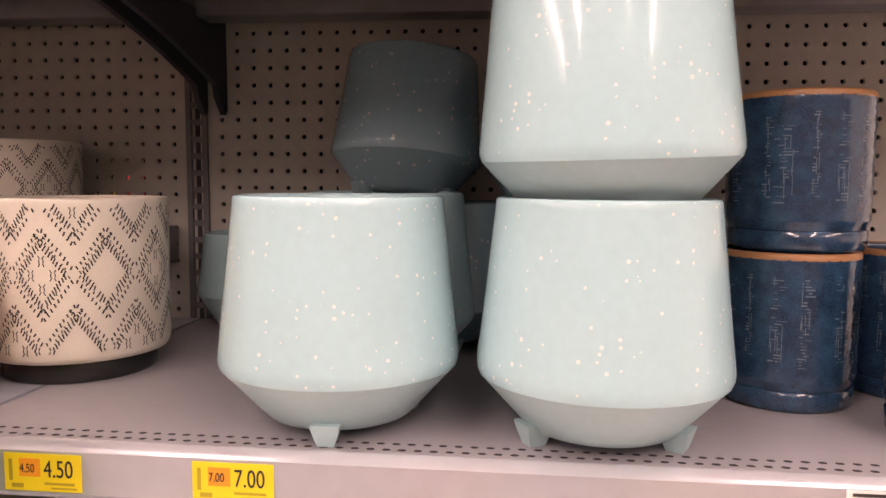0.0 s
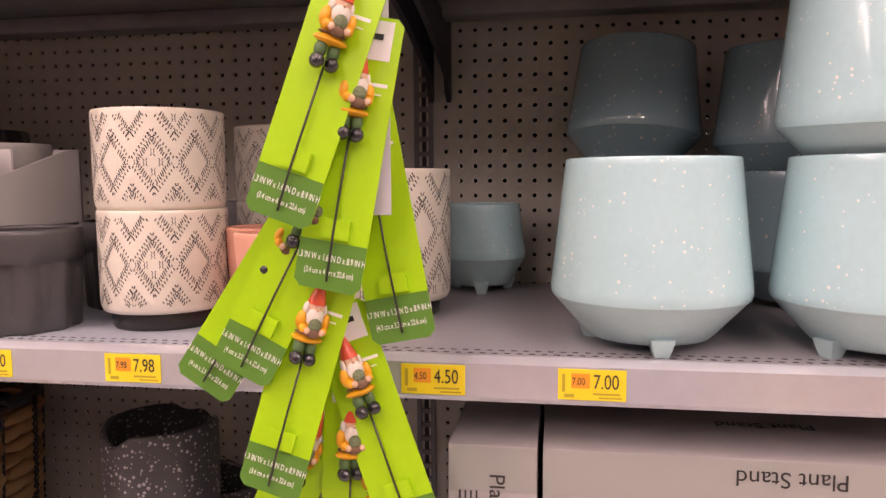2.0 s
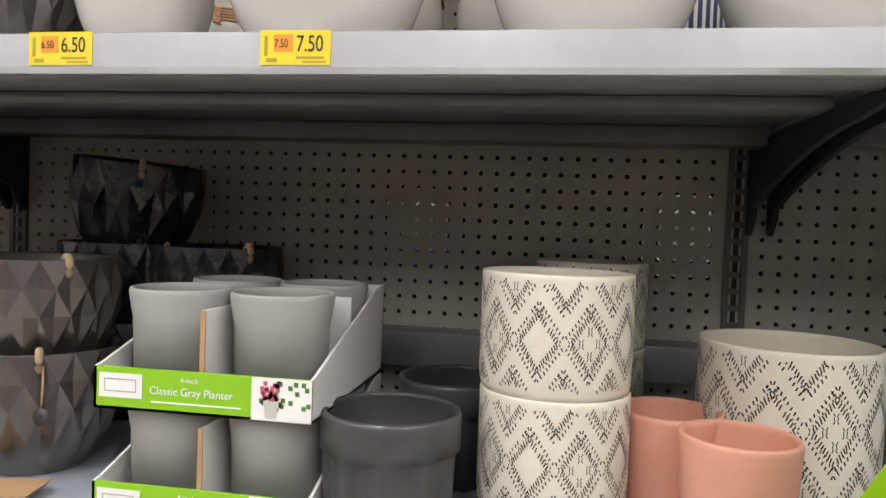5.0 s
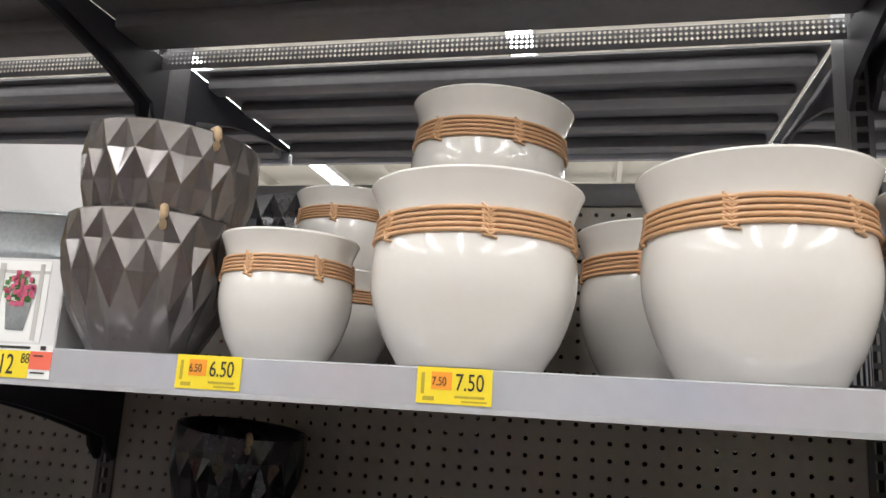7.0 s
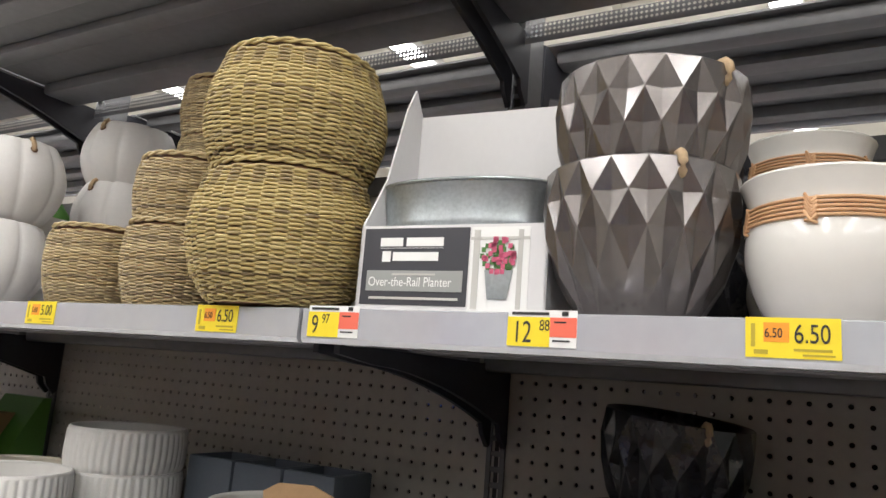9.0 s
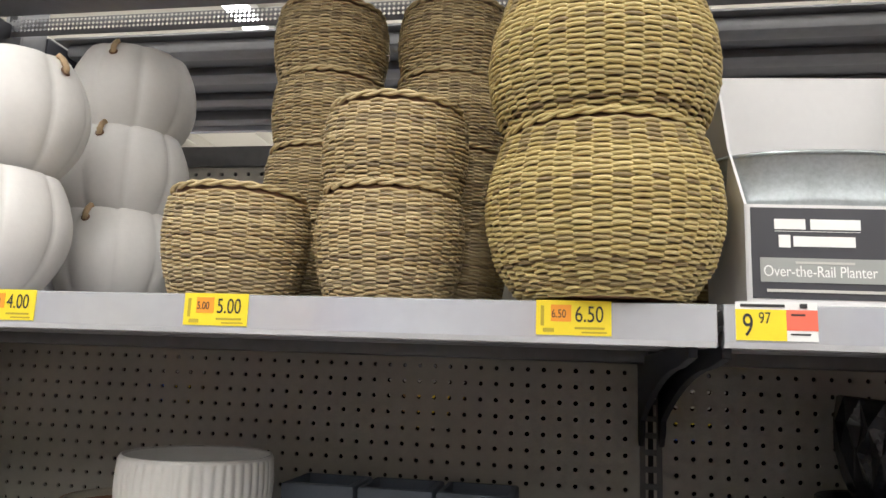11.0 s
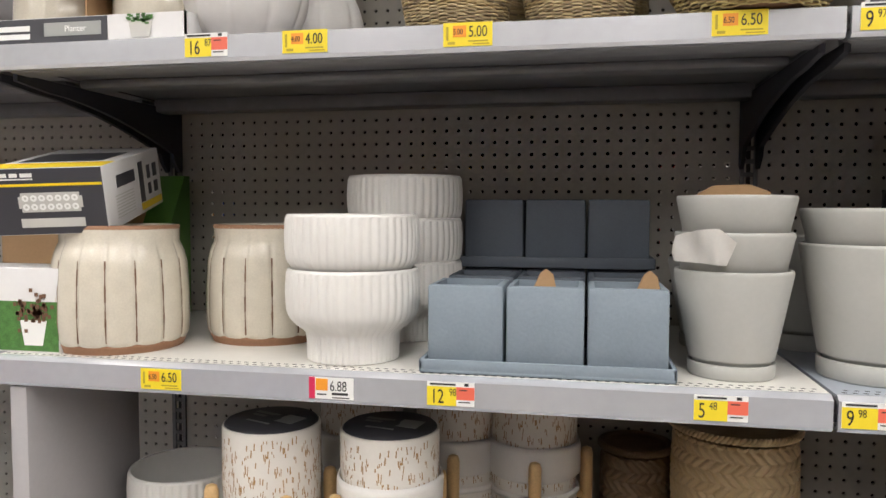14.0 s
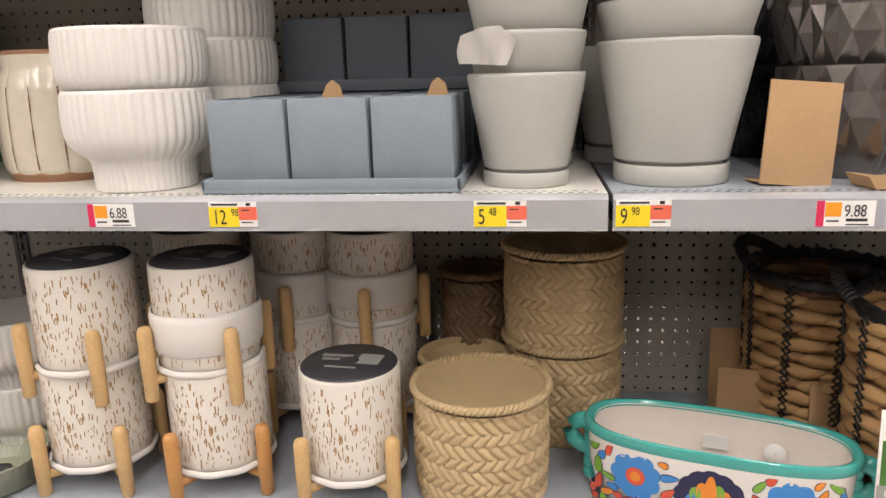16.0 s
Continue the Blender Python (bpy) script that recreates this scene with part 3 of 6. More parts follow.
# footed tapering planter, speckled pale blue
def blue_planter(key, R, H, body, under, label):
    def build(m):
        t = thing("footed_planter", m, label, "planter", "tapered footed planters")
        f = 0.011
        side = [(R * 0.985, f + 0.044), (R, f + 0.050), (R * 0.995, f + 0.056), (R * 0.93, f + (H - f) * 0.62), (R * 0.865, H - 0.006), (R * 0.86, H)]
        part("body", lathe(pot_profile(side, 0.006, 0.0)[:-2], 96, cap=False), body, t)
        part("lower_cone", lathe([(0.002, f), (R * 0.60, f), (R * 0.64, f + 0.004), (R * 0.984, f + 0.0442)], 96, cap=False), under, t, "matte tapering underside")
        part("inside", lathe([(0.002, f + 0.01), (R * 0.58, f + 0.012), (R * 0.93, f + 0.052), (R * 0.83, H - 0.02), (R * 0.805, H - 0.004)], 64, cap=False), M["terra"], t, "unglazed clay inside")
        for a in (-90, 30, 150):
            bm = lathe([(0.009, 0.0), (0.0105, 0.002), (0.014, 0.010), (0.017, f + 0.008)], 4)
            bmesh.ops.rotate(bm, verts=bm.verts, matrix=Matrix.Rotation(radians(45), 3, "Z"))
            part("foot", bm, under, t, m=pose(R * 0.62 * math.cos(radians(a)), R * 0.62 * math.sin(radians(a)), 0, 0, 0, a))
        return t
    return once(key, build)


blue_big = blue_planter("blue_big", 0.106, 0.198, M["blue"], M["blue_s"], "glossy pale blue white-speckled planter on three small feet")
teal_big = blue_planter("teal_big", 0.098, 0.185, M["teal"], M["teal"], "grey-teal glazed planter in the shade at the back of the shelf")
blue_small = blue_planter("blue_small", 0.071, 0.138, M["blue"], M["blue_s"], "small pale blue glazed planter on little feet")


def pattern_dashes(R, z0, z1, seed):
    """Ikat lattice as painted dashes: rows of diamonds, plain and filled by turns."""
    r = random.Random(seed)
    quads = []
    C = 2 * math.pi * R
    cells = 10
    w = C / cells
    rise, vh = R * 0.80, R * 0.455
    first = z1 - R * 0.745
    fine = R / 0.077

    def put(s, z, length, width, ang):
        if z0 + 0.001 < z < z1 - 0.002:
            quads.append(dash(s, z, length * fine, width * fine, ang))

    for j in range(-3, 2):
        for k in range(cells):
            cs, cz = (k + 0.5 * (j % 2)) * w - C / 2, first + j * rise
            # two rows of strokes outline each diamond
            for d, length, width, steps in ((0.74, 0.0050, 0.0012, 10), (0.88, 0.0028, 0.0010, 9), (1.08, 0.0034, 0.0013, 10)):
                for sx, sz in ((1, 1), (-1, 1), (-1, -1), (1, -1)):
                    for q in range(steps):
                        u = (q + 0.5) / steps
                        if r.random() < 0.06 or (d > 0.9 and u > 0.86):
                            continue
                        put(cs + sx * d * u * w / 2 + r.uniform(-0.0004, 0.0004), cz + sz * d * (1 - u) * vh, length * r.uniform(0.8, 1.1), width, math.pi / 2 - sx * sz * 0.42 + r.uniform(-0.15, 0.15))
            # knots on the tips
            for sz in (-1, 1):
                for e in (-1, 1):
                    for q in range(3):
                        put(cs + e * (0.0012 + 0.0014 * q) * fine, cz + sz * (vh * 0.80 + 0.0022 * q * fine), 0.0030, 0.0012, math.pi / 2 + e * 0.7)
            # every second diamond holds four little figures
            if (k + (j // 2)) % 2:
                for dx, dz in ((0, 0.0115), (0, -0.0115), (0.0085, 0), (-0.0085, 0)):
                    for e in (-1, 1):
                        for q, tilt in ((-0.0032, 0.5), (0.0, 0.0), (0.0032, -0.5)):
                            put(cs + (dx + e * 0.0016) * fine, cz + (dz + q) * fine, 0.0032, 0.0008, math.pi / 2 + e * tilt)
    return quads


def patterned_pot(key, R, H, foot, label):
    def build(m):
        t = thing("patterned_planter", m, label, "planter", "black and cream patterned planters")
        z = foot
        side = [(0.002, z), (R * 0.955, z), (R * 0.985, z + 0.006), (R, z + 0.016), (R * 1.0, H - 0.003), (R * 0.997, H)]
        part("body", lathe(pot_profile(side, 0.005), 72, cap=False), M["cream"], t)
        ob = part("pattern", on_cylinder(pattern_dashes(R, foot + 0.010, H - 0.003, 3), lambda q: R), M["ink"], t, "black dashed ikat pattern", smooth=False)
        ob["kind"] = "stuff"
        if foot > 0.005:
            part("saucer", lathe([(0.002, 0), (R * 0.80, 0), (R * 0.83, 0.003), (R * 0.84, foot - 0.002), (R * 0.80, foot + 0.001), (0.002, foot + 0.001)], 64, cap=False), M["blackp"], t, "black base tray")
        return t
    return once(key, build)


tall_pot = patterned_pot("tall_pot", 0.078, 0.143, 0.022, "cream cylinder planter with black ikat pattern on a black tray")
tall_top = patterned_pot("tall_top", 0.0785, 0.120, 0.002, "cream cylinder planter with black ikat pattern stacked on another")
short_pot = patterned_pot("short_pot", 0.096, 0.191, 0.024, "wide cream planter with black ikat pattern on a black tray")


def navy_pot(m, R=0.065, H=0.146):
    t = thing("textured_planter", m, "navy glazed planter with hatched texture, brown rim and saucer", "planter", "navy textured planters")
    r = random.Random(7)
    part("saucer", lathe([(0.002, 0), (R * 0.92, 0), (R * 0.97, 0.004), (R * 0.985, 0.019), (R * 0.95, 0.021), (R * 0.9, 0.012), (0.002, 0.01)], 64, cap=False), M["navy"], t)
    side = [(0.002, 0.012), (R * 0.94, 0.013), (R * 0.955, 0.022), (R * 0.995, 0.028)] + [(R * (1 + 0.004 * math.sin(k * 2.1)), 0.03 + (H - 0.034) * k / 24) for k in range(25)] + [(R * 0.985, H)]
    part("body", lathe(pot_profile(side, 0.005), 96, lambda a, q, z, i: q + (0.0006 * math.sin(a * 61 + 3 * math.sin(z * 260)) if 3 < i < 29 else 0), cap=False), M["navy"], t)
    part("rim", lathe([(R * 0.999, H - 0.003), (R * 1.0, H + 0.001), (R * 0.97, H + 0.0035), (R * 0.93, H + 0.001)], 72, cap=False), M["navy_rim"], t, "bare brown rim")
    quads = []
    for k in range(17):
        # a column of short worn strokes running down the wall
        s0, w = -0.195 + 0.0242 * k + r.uniform(-0.006, 0.006), r.uniform(0.005, 0.015)
        z0, z1 = r.uniform(0.034, 0.05), H - r.uniform(0.008, 0.03)
        for e in range(int((z1 - z0) / 0.0029)):
            if r.random() < 0.72:
                quads.append(dash(s0 + r.uniform(-0.35, 0.35) * w, z0 + e * 0.0029, w * r.uniform(0.2, 0.9), r.choice((0.0005, 0.0008, 0.0013)), 0))
        for e in range(7):
            h = r.uniform(0.006, 0.022)
            quads.append(dash(s0 + r.uniform(-0.5, 0.5) * w, r.uniform(z0 + h / 2, z1 - h / 2), h, 0.0006, math.pi / 2))
    ob = part("hatching", on_cylinder(quads, lambda q: R * 1.004), M["hatch"], t, "pale worn hatching in the glaze", smooth=False)
    ob["kind"] = "stuff"
    return t


navy = once("navy", navy_pot)


def pink_pot(m):
    R, H = 0.056, 0.118
    t = thing("terracotta_planter", m, "salmon pink terracotta planter with attached saucer", "planter", "salmon planters")
    part("saucer", lathe([(0.002, 0), (R * 0.93, 0), (R * 0.98, 0.004), (R, 0.024), (R * 0.96, 0.026), (R * 0.93, 0.014), (0.002, 0.012)], 64, cap=False), M["pink"], t)
    part("body", lathe(pot_profile([(0.002, 0.014), (R * 0.82, 0.014), (R * 0.9, 0.03), (R * 1.0, H - 0.004), (R * 1.0, H)], 0.006), 64, cap=False), M["pink"], t)
    return t


pink = once("pink", pink_pot)


def fluted_pot(m):
    R, H = 0.071, 0.121
    t = thing("fluted_planter", m, "charcoal ceramic planter with plain collar above broad facets", "planter", "charcoal fluted planters")

    def rad(a, q, z, i):
        return q * (0.985 - 0.085 * abs(math.cos(5 * a)) ** 1.4) if 1 <= i <= 5 else q
    side = [(0.002, 0), (R * 0.90, 0), (R * 0.93, 0.004), (R * 0.965, 0.05), (R * 0.985, H * 0.66), (R * 0.985, H * 0.70), (R * 1.0, H * 0.715), (R * 1.0, H - 0.003), (R * 0.99, H)]
    part("body", lathe(pot_profile(side, 0.006), 144, rad, cap=False), M["darkpot"], t)
    return t


fluted = once("fluted", fluted_pot)


def grey_pot(key, R, H, label, rims):
    """Tapered planter on its saucer with more of the same nested in it."""
    def build(m):
        t = thing("tapered_planter", m, label, "planter", "light grey tapered planters")
        sr = R * 0.735
        s = R * 0.27
        part("saucer", lathe([(0.002, 0), (sr * 0.96, 0), (sr * 0.99, 0.003), (sr * 1.0, s - 0.003), (sr * 0.97, s - 0.001), (sr * 0.9, s * 0.7), (0.002, s * 0.6)], 72, cap=False), M["grey"], t)
        part("body", lathe(pot_profile([(0.002, s * 0.62), (sr * 0.88, s * 0.64), (sr * 0.89, s + 0.0025), (sr * 0.975, s + 0.003), (sr * 0.985, s + 0.006), (R * 0.99, H - 0.003), (R * 0.985, H)], 0.006), 72, cap=False), M["grey"], t)
        return t
    return once(key, build)


def nested_pot(key, R, H, keep, label):
    def build(m):
        t = thing("tapered_planter", m, label, "planter", "light grey tapered planters")
        part("body", lathe(pot_profile([(0.002, H - keep * 1.6), (R * 0.79, H - keep * 1.6), (R * 0.99, H - 0.003), (R * 0.985, H)], 0.006), 72, cap=False), M["grey"], t)
        return t
    return once(key, build)


grey_small = grey_pot("grey_small", 0.080, 0.146, "light grey tapered planter on its saucer", 3)
grey_big = grey_pot("grey_big", 0.104, 0.183, "large light grey tapered planter on its saucer", 2)
nest_small = nested_pot("nest_small", 0.080, 0.0, 0.05, "light grey tapered planter nested in the one below")
nest_big = nested_pot("nest_big", 0.104, 0.0, 0.05, "large light grey tapered planter nested in the one below")


def cube_set(key, material, label):
    def build(m):
        t = thing("cube_planter_set", m, label, "planter set", "cement cube planter sets")
        W = 0.350
        bm = box(0, W, 0, 0.135, 0, 0.008, 0.003)
        for b in ((0, W, 0, 0.006), (0, W, 0.129, 0.135), (0, 0.006, 0, 0.135), (W - 0.006, W, 0, 0.135)):
            box(*b, 0.004, 0.020, 0.002, bm=bm)
        part("tray", bm, material, t)
        for k in range(3):
            x = 0.010 + k * 0.1115
            bm = box(0, 0.107, 0.013, 0.120, 0.0085, 0.124, 0.004)
            top = max(bm.faces, key=lambda f: f.calc_center_median().z)
            r = bmesh.ops.inset_individual(bm, faces=[top], thickness=0.007)
            res = bmesh.ops.extrude_discrete_faces(bm, faces=[top])
            bmesh.ops.translate(bm, verts=list(res["faces"][0].verts), vec=(0, 0, -0.09))
            part("cube_planter", bm, material, t, m=pose(x, 0, 0))
        return t
    return once(key, build)


cubes = cube_set("cubes", M["cube"], "three slate blue cement cube planters in a shared tray")
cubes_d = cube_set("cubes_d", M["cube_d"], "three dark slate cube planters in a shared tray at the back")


def ribbed_bowl(m):
    R, H = 0.103, 0.138
    t = thing("ribbed_bowl", m, "white ribbed ceramic bowl planter on a stout foot", "planter", "white ribbed footed bowls")
    side = rounded([(R * 0.68, 0.001), (R * 0.685, 0.012), (R * 0.69, 0.030), (R * 0.72, 0.044), (R * 0.86, 0.056), (R * 0.965, 0.070), (R * 0.995, 0.088), (R * 1.0, 0.110), (R * 0.985, H - 0.004), (R * 0.975, H)])
    side = [(0.002, 0.0)] + side

    def rad(a, q, z, i):
        if 1 <= i <= 44 and z < H - 0.003:
            return q + 0.0024 * (abs(math.cos(a * 24)) - 0.6)
        return q
    part("body", lathe(pot_profile(side, 0.006), 312, rad, cap=False), M["ribbed"], t)
    return t


bowl = once("bowl", ribbed_bowl)


def striped_pot(m):
    R, H = 0.108, 0.200
    t = thing("striped_planter", m, "oatmeal glazed planter with brown upright grooves and clay base", "planter", "oatmeal grooved planters")

    def rad(a, q, z, i):
        u = (a * 15 / math.pi / 2) % 1
        d = min(u, 1 - u)
        if 3 <= i <= 9:
            return q - (0.0026 if d < 0.035 else 0.0) + 0.0012 * math.cos((u - 0.5) * 2.6)
        return q
    side = [(0.002, 0.0), (R * 0.90, 0.0), (R * 0.93, 0.010), (R * 0.955, 0.014), (R * 0.985, 0.022), (R * 1.0, 0.05), (R * 0.99, 0.10), (R * 0.965, 0.14), (R * 0.93, 0.156), (R * 0.90, 0.165), (R * 0.86, 0.176), (R * 0.87, H - 0.003), (R * 0.865, H)]
    part("body", lathe(pot_profile(side, 0.007), 180, rad, cap=False), M["stripeglaze"], t)
    part("base_band", lathe([(R * 0.905, -0.0), (R * 0.94, 0.010), (R * 0.965, 0.0145), (R * 0.95, 0.015)], 72, cap=False), M["terra"], t, "bare clay base band")
    part("rim", lathe([(R * 0.871, H - 0.004), (R * 0.868, H + 0.0025), (R * 0.83, H + 0.003), (R * 0.80, H - 0.01), (R * 0.80, H - 0.06)], 72, cap=False), M["terra"], t, "bare clay rim and inside")
    quads = []
    for k in range(15):
        a = 2 * math.pi * (k + 0.0) / 15
        for j in range(10):
            z0, z1 = 0.02 + j * 0.0128, 0.02 + (j + 1) * 0.0128
            w = 0.0011 + 0.0004 * math.sin(k * 3 + j * 1.7)
            quads.append([((a + math.pi / 2) * R - w, z0), ((a + math.pi / 2) * R + w, z0), ((a + math.pi / 2) * R + w, z1), ((a + math.pi / 2) * R - w, z1)])

    def radius(z):
        pts = [(0.0, R * 0.95), (0.022, R * 0.985), (0.05, R), (0.10, R * 0.99), (0.14, R * 0.965), (0.17, R * 0.93)]
        return float(np.interp(z, [p[0] for p in pts], [p[1] for p in pts])) - 0.0005
    for k in range(15):
        bm = bmesh.new()
        for q in quads[k * 10:k * 10 + 10]:
            vs = []
            for s, z in q:
                r, an = radius(z), s / R
                vs.append(bm.verts.new((r * math.sin(an), -r * math.cos(an), z)))
            bm.faces.new(vs)
        part("groove", bm, M["groove"], t, smooth=False)
    return t


striped = once("striped", striped_pot)


def faceted_pot(key, material, R, H, label):
    def build(m):
        t = thing("faceted_planter", m, label, "planter", "faceted diamond planters")
        n = 18
        rows = [(0.57, 0.0, 1), (0.60, 0.012, 0), (0.845, 0.29, 1), (0.975, 0.56, 0), (1.01, 0.78, 1), (0.985, 1.0, 0)]
        bm = bmesh.new()
        tips, pits = [], []
        for q, h, ph in rows:
            dent = 0.985 if h < 0.1 or h == 1.0 else 0.925
            tips.append([bm.verts.new((R * q * math.cos(a), R * q * math.sin(a), H * h)) for a in (2 * math.pi * (k + 0.5 * ph) / n for k in range(n))])
            pits.append([bm.verts.new((R * q * dent * math.cos(a), R * q * dent * math.sin(a), H * h)) for a in (2 * math.pi * (k + 0.5 * ph + 0.5) / n for k in range(n))])
        # every dent lies between two tips of its own row, straight under a tip of the next row
        for i in range(len(rows) - 1):
            ph = rows[i][2]
            for k in range(n):
                k2 = (k + 1) % n
                up = tips[i + 1][k if ph == 0 else k2]
                bm.faces.new((tips[i][k], pits[i][k], up))
                bm.faces.new((pits[i][k], tips[i][k2], up))
                j = (k - 1) % n if ph == 0 else k
                j2 = (j + 1) % n
                low = tips[i][k]
                bm.faces.new((low, pits[i + 1][j], tips[i + 1][j]))
                bm.faces.new((low, tips[i + 1][j2], pits[i + 1][j]))
        ring = [v for k in range(n) for v in (tips[0][k], pits[0][k])]
        bm.faces.new(list(reversed(ring)))
        bmesh.ops.recalc_face_normals(bm, faces=bm.faces)
        part("body", bm, material, t, smooth=False)
        top = lathe([(R * 0.972, H - 0.0015), (R * 0.965, H + 0.0012), (R * 0.93, H - 0.002), (R * 0.84, H * 0.6), (R * 0.55, H * 0.1), (0.002, H * 0.1)], 60, cap=False)
        part("inside", top, material, t)
        a0 = radians(-62)
        p = Vector((math.cos(a0), math.sin(a0), 0))
        pts = []
        for k in range(11):
            u = math.pi * 2 * k / 10
            pts.append(p * (R * 0.925 + 0.008 * math.cos(u)) + Vector((0, 0, H - 0.006 + 0.011 * math.sin(u))))
        part("rope_loop", tube(pts[:-1], 0.0045, 7, closed=True), M["rope"], t, "jute rope loop through the rim")
        return t
    return once(key, build)


geo = faceted_pot("geo", M["geo"], 0.097, 0.147, "pewter glazed planter with diamond facets and a jute loop")
geo_b = faceted_pot("geo_b", M["geo_b"], 0.096, 0.150, "black planter with diamond facets and a jute loop")


def banded_pot(key, R, H, label):
    def build(m):
        t = thing("banded_planter", m, label, "planter", "white planters with cane bands")
        side = rounded([(R * 0.65, 0.001), (R * 0.70, H * 0.055), (R * 0.815, H * 0.18), (R * 0.925, H * 0.38), (R * 0.95, H * 0.54), (R * 0.93, H * 0.66), (R * 0.905, H * 0.74), (R * 0.895, H * 0.80), (R * 0.915, H * 0.87), (R * 0.97, H * 0.96), (R * 1.0, H)])
        part("body", lathe(pot_profile([(0.002, 0.0)] + side, 0.006), 96, cap=False), M["white"], t)
        zs = [H * (0.685 + 0.030 * k) for k in range(5)]
        rr = [float(np.interp(z, [p[1] for p in side], [p[0] for p in side])) + H * 0.010 for z in zs]
        n = 6
        for z, r in zip(zs, rr):
            pts = []
            for k in range(96):
                a = 2 * math.pi * k / 96
                u = (a * n / (2 * math.pi)) % 1
                d = min(u, 1 - u)
                pts.append(((r + (0.0005 if d < 0.1 else 0)) * math.cos(a), (r + (0.0005 if d < 0.1 else 0)) * math.sin(a), z - (0.0008 * H / 0.18 * math.exp(-((d / 0.06) ** 2)) * (1 if u < 0.5 else 0.6))))
            part("cane_strand", tube(pts, H * 0.0122, 6, closed=True), M["rattan"], t, "brown cane strand")
        for k in range(n):
            a = 2 * math.pi * k / n
            bm = bmesh.new()
            for q, (z, r) in enumerate(zip(zs, rr)):
                for s in (-1, 1):
                    e = Vector((-math.sin(a), math.cos(a), 0))
                    c = Vector((math.cos(a), math.sin(a), 0)) * (r + 0.0005)
                    tube([c - e * 0.0062 * H / 0.16 + Vector((0, 0, z - 0.004 * s)), c + Vector((0, 0, z - 0.005)) + c.normalized() * 0.0012, c + e * 0.0062 * H / 0.16 + Vector((0, 0, z + 0.004 * s - 0.003))], 0.0015, 5, bm=bm)
            part("cane_binding", bm, M["rattan"], t, "crossed cane binding")
        return t
    return once(key, build)


banded_s = banded_pot("banded_s", 0.074, 0.128, "small white glazed planter with a woven cane band")
banded_l = banded_pot("banded_l", 0.110, 0.192, "large white glazed planter with a woven cane band")

banded_m = banded_pot("banded_m", 0.109, 0.176, "broad white glazed planter with a woven cane band")


def basket(key, R, H, stakes, row, material, label, shape):
    """Woven basket: every weft row a strand of its own going in and out round the stakes."""
    def build(m):
        t = thing("seagrass_basket", m, label, "basket", "woven seagrass baskets")
        segs = stakes * 4
        zs = [p[1] * H for p in shape]
        rs = [p[0] * R for p in shape]
        rad = lambda z: float(np.interp(z, zs, rs))
        r = random.Random(11)
        verts, faces = [], []
        n_rows = int((H - 0.014) / row)
        for j in range(n_rows):
            zc = 0.005 + j * row
            wob = [r.uniform(-0.0006, 0.0006) for _ in range(stakes)]
            ph = j % 2
            b = len(verts)
            for k in range(segs):
                a = 2 * math.pi * k / segs
                amp = 0.0025 * max(-0.8, min(0.8, 1.5 * math.cos(math.pi * (k / 4 + ph)))) + wob[k // 4] * 0.5
                zz = zc + wob[(k // 4) % stakes]
                for u in range(6):
                    q = 2 * math.pi * u / 6
                    rr = rad(zz) + amp + 0.0016 * math.cos(q)
                    verts.append((rr * math.cos(a), rr * math.sin(a), zz + row * 0.78 * math.sin(q)))
            for k in range(segs):
                k2 = (k + 1) % segs
                for u in range(6):
                    u2 = (u + 1) % 6
                    faces.append((b + k * 6 + u, b + k2 * 6 + u, b + k2 * 6 + u2, b + k * 6 + u2))
        me = bpy.data.meshes.new("weave")
        me.from_pydata(verts, [], faces)
        me.materials.append(material)
        me.polygons.foreach_set("use_smooth", [True] * len(faces))
        ob = part("weave", me, None, t, "woven seagrass strands")
        ob["kind"] = "stuff"
        # a dark sheet behind the strands stands in for shade in the gaps
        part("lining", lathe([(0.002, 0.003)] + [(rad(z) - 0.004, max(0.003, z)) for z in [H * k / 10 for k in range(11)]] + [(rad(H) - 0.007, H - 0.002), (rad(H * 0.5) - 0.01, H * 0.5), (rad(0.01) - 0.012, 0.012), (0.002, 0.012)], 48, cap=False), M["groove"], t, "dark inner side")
        for s in range(2):
            pts = []
            for k in range(120):
                a = 2 * math.pi * k / 120
                w = 2 * math.pi * k / 120 * (stakes // 3) + s * math.pi
                q = rad(H) + 0.0003 + 0.0012 * math.cos(w)
                pts.append((q * math.cos(a), q * math.sin(a), H - 0.004 + 0.0022 * math.sin(w)))
            part("braided_rim", tube(pts, 0.0021, 6, closed=True), material, t, "twisted rim")
        return t
    return once(key, build)


SHAPE = [(0.62, 0.0), (0.74, 0.06), (0.90, 0.22), (0.985, 0.42), (1.0, 0.55), (0.97, 0.72), (0.89, 0.88), (0.845, 1.0)]
SHAPE_S = [(0.78, 0.0), (0.84, 0.06), (0.93, 0.25), (0.985, 0.45), (1.0, 0.60), (0.985, 0.78), (0.95, 0.9), (0.93, 1.0)]
basket_l = basket("basket_l", 0.1135, 0.171, 42, 0.0025, M["wick"], "large olive seagrass basket planter with a twisted rim", SHAPE)
basket_s = basket("basket_s", 0.079, 0.124, 34, 0.0023, M["wick_b"], "small brown seagrass basket planter with a twisted rim", SHAPE_S)


